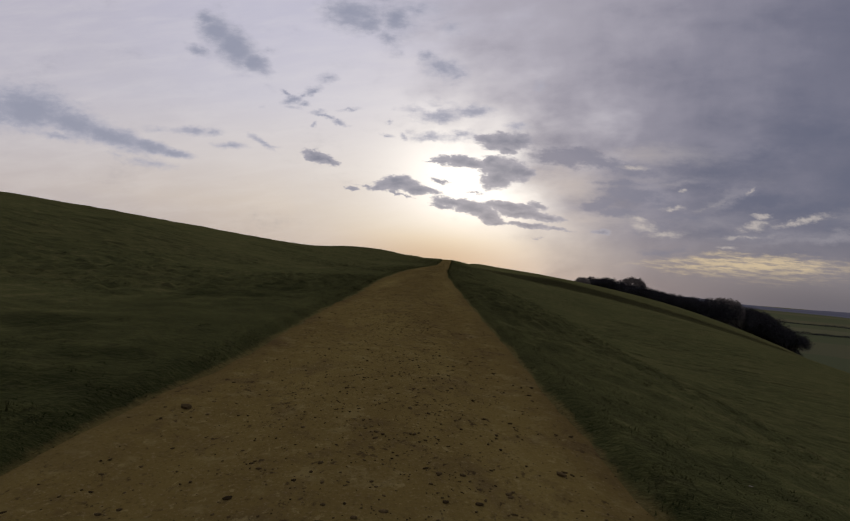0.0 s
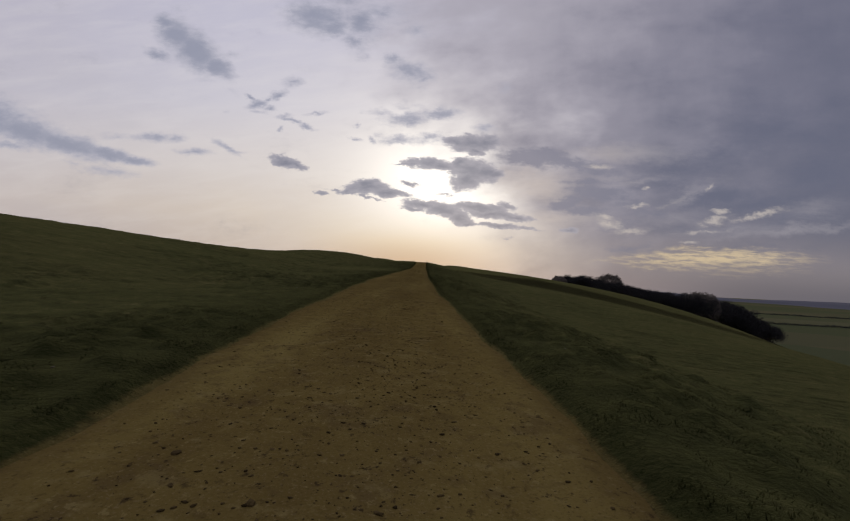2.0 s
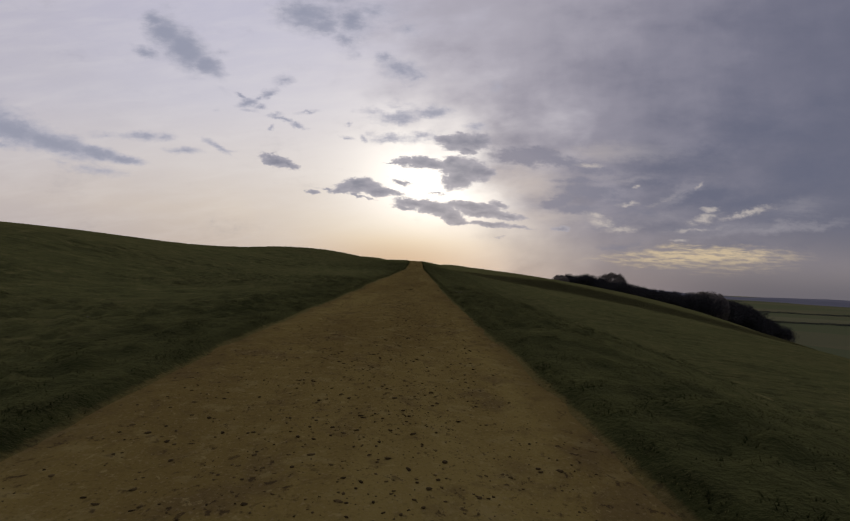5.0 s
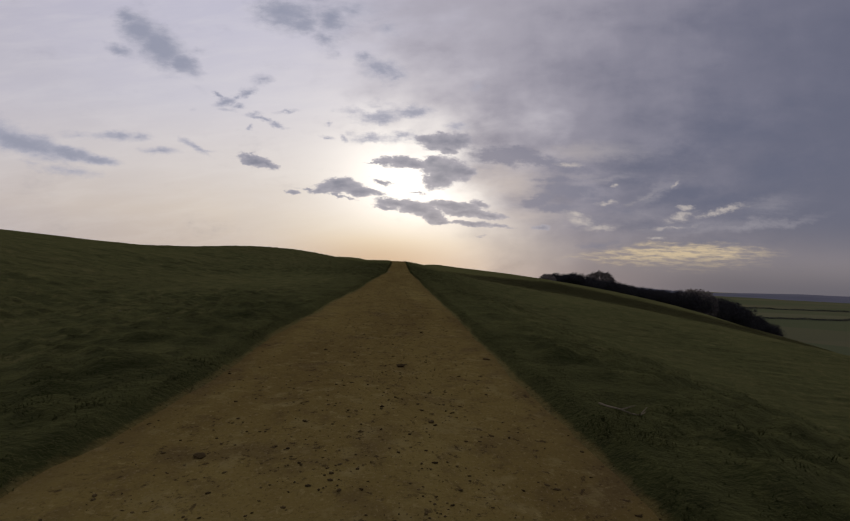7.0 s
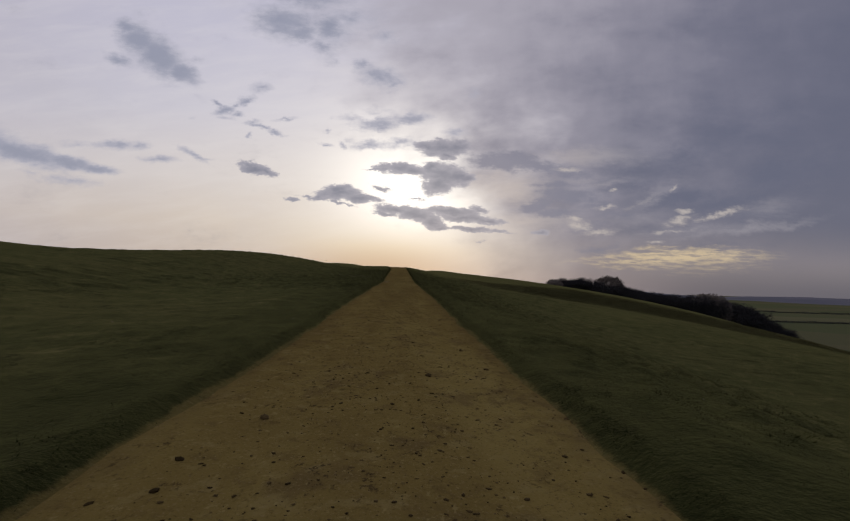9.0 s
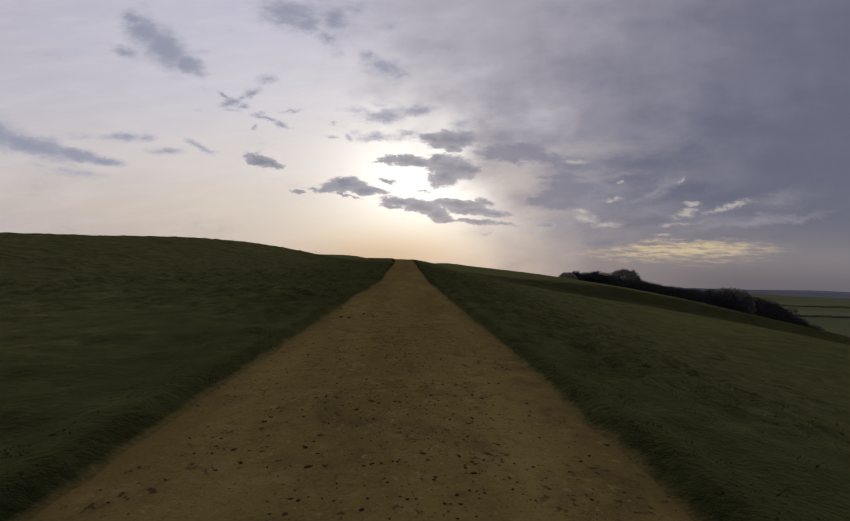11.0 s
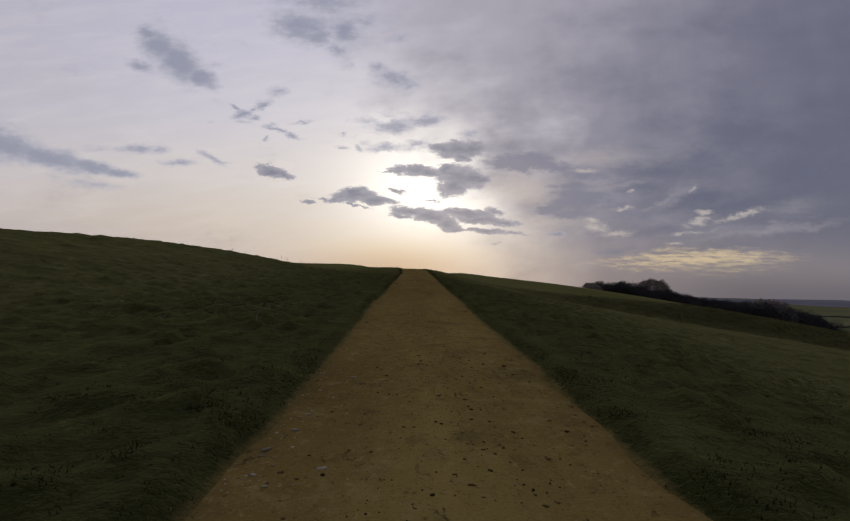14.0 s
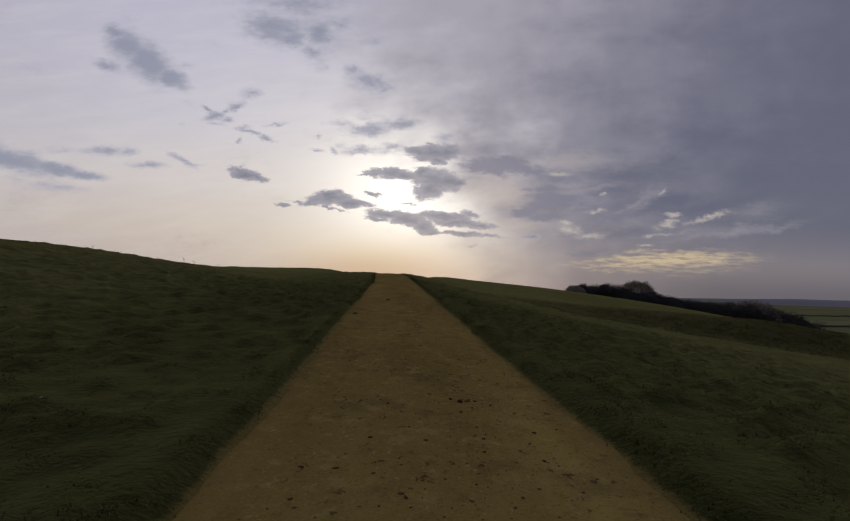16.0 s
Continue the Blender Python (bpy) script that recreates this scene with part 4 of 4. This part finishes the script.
# the belt of wood, from the brow down the flank: how high its tops reach, step by step
TOPS = [(-0.05, 7.6), (0.0, 9.0), (0.05, 8.6), (0.1, 6.8), (0.15, 5.3), (0.2, 4.6), (0.25, 4.0), (0.3, 3.1), (0.35, 2.0), (0.4, 1.3), (0.45, 0.9), (0.5, 1.1), (0.55, 1.2), (0.6, 0.5), (0.65, -0.6), (0.7, -1.9), (0.75, -3.8), (0.8, -7), (0.85, -11), (0.9, -15.5), (0.95, -20), (1.0, -26)]


def in_belt(kind, s, back, lift, turn):
    x, y = 104 + 150 * s, 335 + 26 * s + back
    top = np.interp(s, [k for k, _ in TOPS], [v for _, v in TOPS]) + lift
    stand(kind, x, y, float(np.clip((top - lie(np.float64(x), np.float64(y))) / 10.5, 0.45, 2.6)), turn)


for k in range(135):
    s = -0.03 + 1.0 * (k + g.random()) / 135
    in_belt(dark_kinds[k % 3], s, g.uniform(-12, 14), g.choice((-2.8, -1.7, -0.9, -0.3, 0.4)), g.uniform(0, 360))
stand(bare_kinds[0], 129.5, 344, 1.62, 30)
in_belt(bare_kinds[1], -0.085, -2, -0.6, 200)
for s in (0.58,):
    in_belt(bare_kinds[1], s, -8, 1.2, s * 700)


def thicket(name, label, seed, count, place, size, mat):
    """A dense mass of leafy sprays standing on the ground."""
    h = np.random.default_rng(seed)
    x, y, top = place(h, count)
    z = lie(x, y) + top * h.random(count)
    mid = np.stack([x, y, z], -1)
    a, b = h.normal(size=mid.shape) * size, h.normal(size=mid.shape) * size
    points = np.stack([mid - a, mid + a * 0.6 + b * 0.4, mid + b], 1).reshape(-1, 3)
    ob = new(name, mesh_of(name, points, np.arange(len(points)).reshape(-1, 3), mat))
    return tagged(ob, label, "bushes", kind="stuff")


def under_wood(h, n):
    s = h.uniform(-0.03, 0.96, n)
    x, y = 104 + 150 * s, 335 + 26 * s + h.uniform(-13, 12, n)
    top = np.interp(s, [k for k, _ in TOPS], [v for _, v in TOPS])
    return x, y, np.clip((top - lie(x, y)) * 0.5, 1.0, 8)


thicket("undergrowth", "dark tangled undergrowth filling the hillside wood", 71, 70000, under_wood, 0.24, LEAF_DARK)



def hedge_line(y_at, lo, hi):
    def place(h, n):
        x = h.uniform(lo, hi, n)
        y = y_at + 0.05 * (x - 900) + h.normal(0, 1.6, n)
        return x, y, 2.0 + 4.0 * speckle(x * 0.06, 0 * x, 81)
    return place


for y_at, seed in ((1055, 72), (1560, 73)):
    thicket("hedgerow", "distant dark hedgerow between the fields of the vale", seed, 16000, hedge_line(y_at, 450, 2000), 0.9, HEDGE)

# ---------------------------------------------------------------- rough grass on the bank, weeds, twigs


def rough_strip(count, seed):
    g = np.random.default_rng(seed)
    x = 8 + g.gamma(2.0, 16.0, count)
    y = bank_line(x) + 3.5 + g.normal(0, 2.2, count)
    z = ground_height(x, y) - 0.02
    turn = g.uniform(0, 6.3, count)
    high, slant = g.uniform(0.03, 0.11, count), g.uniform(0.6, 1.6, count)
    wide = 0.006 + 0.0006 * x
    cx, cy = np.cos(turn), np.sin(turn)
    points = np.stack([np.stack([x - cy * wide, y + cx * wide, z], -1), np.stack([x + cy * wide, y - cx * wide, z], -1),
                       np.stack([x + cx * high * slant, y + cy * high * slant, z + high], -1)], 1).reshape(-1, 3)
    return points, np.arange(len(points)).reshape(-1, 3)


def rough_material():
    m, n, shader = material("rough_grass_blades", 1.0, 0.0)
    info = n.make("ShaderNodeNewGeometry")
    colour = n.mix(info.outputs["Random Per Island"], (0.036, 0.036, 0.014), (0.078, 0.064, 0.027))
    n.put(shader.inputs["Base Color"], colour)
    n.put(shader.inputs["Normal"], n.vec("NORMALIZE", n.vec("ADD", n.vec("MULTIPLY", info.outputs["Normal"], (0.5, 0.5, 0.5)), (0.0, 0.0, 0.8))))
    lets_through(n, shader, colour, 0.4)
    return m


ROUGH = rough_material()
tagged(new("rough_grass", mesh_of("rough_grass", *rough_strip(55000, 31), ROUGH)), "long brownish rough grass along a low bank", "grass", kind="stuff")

# ---------------------------------------------------------------- stones of the track: place and breadth
CLODS_NEAR = [
    (0.43, 2.08, 0.042), (1.46, 2.54, 0.045), (-0.32, 3.1, 0.091), (1.69, 3.15, 0.034), (2.41, 3.2, 0.035), (-0.22, 3.29, 0.033),
    (1.11, 3.53, 0.043), (2.15, 4.55, 0.05), (0.67, 11.81, 0.039), (0.05, 11.9, 0.04), (-0.51, 12.26, 0.029),
    (-0.42, 12.71, 0.031), (-0.08, 13.42, 0.038), (1.79, 13.51, 0.043), (0.74, 24.89, 0.037), (1.14, 25.25, 0.054),
]
CLODS_MIDWAY = [
    (0.72, 25.54, 0.04), (-0.74, 25.6, 0.035), (1.42, 25.84, 0.051), (0.12, 26.59, 0.036), (-1.25, 27.19, 0.058),
    (-1.11, 27.74, 0.076), (-0.84, 46.33, 0.032), (-0.14, 46.33, 0.023), (0.34, 46.4, 0.029), (-1.04, 46.75, 0.083),
    (1.16, 46.94, 0.033), (0.27, 47.38, 0.056), (-0.08, 47.67, 0.048), (0.08, 49.12, 0.09), (1.09, 49.73, 0.102),
    (-0.84, 50.08, 0.06),
]
CLODS_FURTHER = [
    (0.44, 51.79, 0.069), (-1.3, 58.76, 0.043), (0.3, 58.78, 0.031), (-1.07, 58.87, 0.061), (-1.11, 59.25, 0.065),
    (-0.85, 59.99, 0.091), (0.04, 60.37, 0.051), (0.4, 61.46, 0.077), (1.08, 61.86, 0.066), (0.95, 63.05, 0.059),
    (-0.07, 80.49, 0.045), (-0.06, 80.74, 0.025), (0.66, 81.11, 0.039), (0.28, 81.61, 0.028), (1.58, 81.95, 0.048),
    (-0.51, 83.13, 0.067),
]
CLODS_LAST = [
    (1.17, 93.27, 0.054), (0.27, 93.3, 0.048), (0.7, 93.32, 0.024), (0.03, 93.43, 0.032), (0.54, 93.57, 0.022),
    (0.26, 93.59, 0.038), (0.15, 93.9, 0.036), (1.07, 94.03, 0.046), (-0.04, 102.78, 0.044), (1.31, 103.09, 0.044),
    (0.51, 103.1, 0.023), (1.13, 103.37, 0.038), (-0.51, 111.69, 0.123), (0.23, 116.05, 0.155),
]
CLODS_BETWEEN = [
    (1.99, 2.68, 0.06), (-0.67, 7.7, 0.05), (0.12, 24.91, 0.038), (-0.06, 15.5, 0.03), (0.02, 14.92, 0.06), (-0.54, 15.44, 0.075),
    (-0.35, 78.15, 0.065), (-0.55, 78.47, 0.065), (-0.17, 77.43, 0.054), (-0.77, 77.87, 0.1), (-0.92, 77.91, 0.078), (-1.1, 79.33, 0.08),
    (0.82, 96.78, 0.034), (-0.62, 96.58, 0.068), (1.32, 96.72, 0.022), (1.42, 99.14, 0.044),
]
# crumbled earth: several clods close together
CRUMBLES = [(0.87, 104.58, 0.07), (0.80, 104.54, 0.06), (0.94, 104.62, 0.05), (0.99, 104.55, 0.03), (0.73, 104.6, 0.035)]
g = random.Random(9)
large = CLODS_NEAR + CLODS_MIDWAY + CLODS_FURTHER + CLODS_LAST + CLODS_BETWEEN + CRUMBLES
for k, (x, y, size) in enumerate(large):
    lay(PEBBLES[k % 5], x, y, size, g, track, "stone")
for k in range(300 - len(large)):
    y = g.uniform(1.5, 90)
    lay(PEBBLES[k % 5], on_track(g, y), y, min(0.042, 0.014 + g.expovariate(1 / 0.007)), g, track, "stone")


def over_track(g, count):
    y = g.uniform(0.5, 125, count)
    y = np.where((y > 80) & (g.random(count) < 0.5), y - 80, y)
    s = g.triangular(0.02, 0.6, 0.98, count)
    return left_edge(y) * (1 - s) + right_edge(y) * s, y


def left_verge(g, count):
    y = np.minimum(90.2 + g.exponential(1.9, count), 101.5)
    return left_edge(y) + abs(g.normal(0.0, 0.26, count)) + 0.04, y


small = new("gravel", joined_stones("gravel", 42000, 3, PEBBLES, STONE, over_track, 0.006, 0.0065, 0.034))
tagged(small, "small dark brown stones and crumbs of earth on the track", "gravel", kind="stuff")
pale = new("flint_chips", joined_stones("flint_chips", 170, 4, FLINTS, FLINT, left_verge, 0.008, 0.011, 0.05))
tagged(pale, "pale broken flint chips along the grassy edge of the track", "gravel", kind="stuff")


# ---------------------------------------------------------------- dry stalks and a twig


def stalk(name, label, category, x, y, high, lean, turn, mat, twigs=0):
    """A thin bent stem, with short side shoots where it has any."""
    g = random.Random(int(x * 100 + y))
    points, faces = [], []
    c, s = math.cos(turn), math.sin(turn)
    spine = [(lean * high * t * t * c, lean * high * t * t * s, high * t) for t in (-0.12, 0.25, 0.5, 0.75, 1.0)]
    for k in range(4):
        limb(points, faces, spine[k], spine[k + 1], 0.007 * (1 - 0.2 * k), 0.007 * (0.8 - 0.2 * k), 5)
    for _ in range(twigs):
        a = spine[g.choice((2, 3))]
        b = (a[0] + g.uniform(-0.3, 0.3) * high, a[1] + g.uniform(-0.3, 0.3) * high, a[2] + g.uniform(0.1, 0.35) * high)
        limb(points, faces, a, b, 0.005, 0.003, 4)
    ob = new(name, mesh_of(name, points, faces, mat))
    ob.location = (x, y, float(ground_height(np.float64(x), np.float64(y))))
    return tagged(ob, label, category)


stalk("twig", "bent pale dry twig standing up in the grass", "twig", -2.04, 95.04, 0.17, 0.45, 0.3, PALE)
for x, y, high in ((-9.4, 124.5, 0.42), (-9.1, 124.9, 0.34), (-8.2, 125.3, 0.4), (-7.9, 125.0, 0.3), (-12.2, 122.0, 0.3)):
    tagged(stalk("dry_weed", "thin dead weed stalk with short side shoots on the brow", "weed", x, y, high, 0.25, x * 3, STRAW, 5), group="dead weeds on the brow")


def fallen_stick(label, ends, thick, seed):
    """A crooked dead stick lying on the turf between two places."""
    g = random.Random(seed)
    (ax, ay), (bx, by) = ends
    points, faces, spine = [], [], []
    for k in range(9):
        t = k / 8
        sag = 0.10 * math.sin(math.pi * t)
        x, y = ax + (bx - ax) * t + g.uniform(-0.012, 0.012), ay + (by - ay) * t - sag + g.uniform(-0.012, 0.012)
        spine.append((x - ax, y - ay, float(ground_height(np.float64(x), np.float64(y)) - ground_height(np.float64(ax), np.float64(ay))) + 0.02))
    for k in range(8):
        limb(points, faces, spine[k], spine[k + 1], thick * (1 - 0.07 * k), thick * (0.93 - 0.07 * k), 6)
    for k in (3, 6):
        a = spine[k]
        limb(points, faces, a, (a[0] + 0.09, a[1] + g.uniform(-0.08, 0.08), a[2] + 0.04), thick * 0.6, thick * 0.3, 5)
    ob = new("stick", mesh_of("stick", points, faces, PALE))
    ob.location = (ax, ay, float(ground_height(np.float64(ax), np.float64(ay))))
    return tagged(ob, label, "stick", "dead sticks in the grass")


fallen_stick("long curved pale dead stick lying in trodden grass", ((-2.75, 98.12), (-2.08, 98.06)), 0.006, 3)
fallen_stick("short bleached dead stick lying in trodden grass", ((-2.72, 97.66), (-2.52, 97.48)), 0.005, 4)
fallen_stick("thin pale dead stick beside the track edge", ((1.55, 47.62), (1.86, 47.50)), 0.007, 5)
stalk("straw_stalk", "upright pale straw stalk in trodden grass", "stalk", -2.31, 98.2, 0.13, 0.1, 1.0, PALE)


def litter(count, seed):
    """Dead straw lying on the turf in one trodden patch."""
    g = np.random.default_rng(seed)
    x, y = -3.4 + g.normal(0, 0.9, count), 97.8 + g.normal(0, 1.1, count)
    keep = x < left_edge(y) - 0.25
    x, y = x[keep], y[keep]
    n = len(x)
    turn, long = g.uniform(0, 6.3, n), g.uniform(0.05, 0.20, n)
    cx, cy = np.cos(turn), np.sin(turn)
    z = ground_height(x, y) + g.uniform(0.01, 0.03, n)
    far_z = ground_height(x + cx * long, y + cy * long) + g.uniform(0.01, 0.05, n)
    w = 0.0035
    points = np.stack([np.stack([x - cy * w, y + cx * w, z], -1), np.stack([x + cy * w, y - cx * w, z], -1),
                       np.stack([x + cx * long + cy * w, y + cy * long - cx * w, far_z], -1), np.stack([x + cx * long - cy * w, y + cy * long + cx * w, far_z], -1),
                       np.stack([x, y, z - 0.006], -1), np.stack([x + cx * long, y + cy * long, far_z - 0.006], -1)], 1).reshape(-1, 3)
    k = np.arange(n)[:, None] * 6
    faces = np.concatenate([k + (0, 1, 2, 3), k + (0, 4, 5, 3), k + (1, 2, 5, 4)])
    return points, faces


tagged(new("straw", mesh_of("straw", *litter(260, 17), STRAW)), "dead straw strewn over a trodden patch of grass", "straw", kind="stuff")


def in_grass(g, count):
    y = g.uniform(2, 120, count)
    off = 0.15 + g.exponential(2.5, count)
    return np.where(g.random(count) < 0.4, left_edge(y) - off, right_edge(y) + off), y


chips_x, chips_y = in_grass(np.random.default_rng(6), 46)
seen = ((-2.95, 98.28), (-2.8, 98.28), (-2.5, 98.02), (-1.87, 97.68), (3.22, 101.32), (2.38, 97.84), (5.7, 102.2), (6.25, 102.58), (4.37, 110.52), (7.42, 109.9), (13.08, 79.26))
chips_x, chips_y = np.append(chips_x, [x for x, _ in seen]), np.append(chips_y, [y for _, y in seen])
g = random.Random(21)
for x, y in zip(chips_x, chips_y):
    chip = new("flint", FLINTS[g.randrange(3)])
    size = g.uniform(0.015, 0.035) * (1.0 if y < 96 else 1.25)
    chip.matrix_basis = pose(float(x), float(y), float(ground_height(x, y)) + 0.022, g.uniform(-25, 25), g.uniform(-25, 25), g.uniform(0, 360)) @ Matrix.Diagonal((size * 1.4, size, size, 1))
    tagged(chip, "small pale flint lying in the pasture grass", "stone", "flints in the grass")
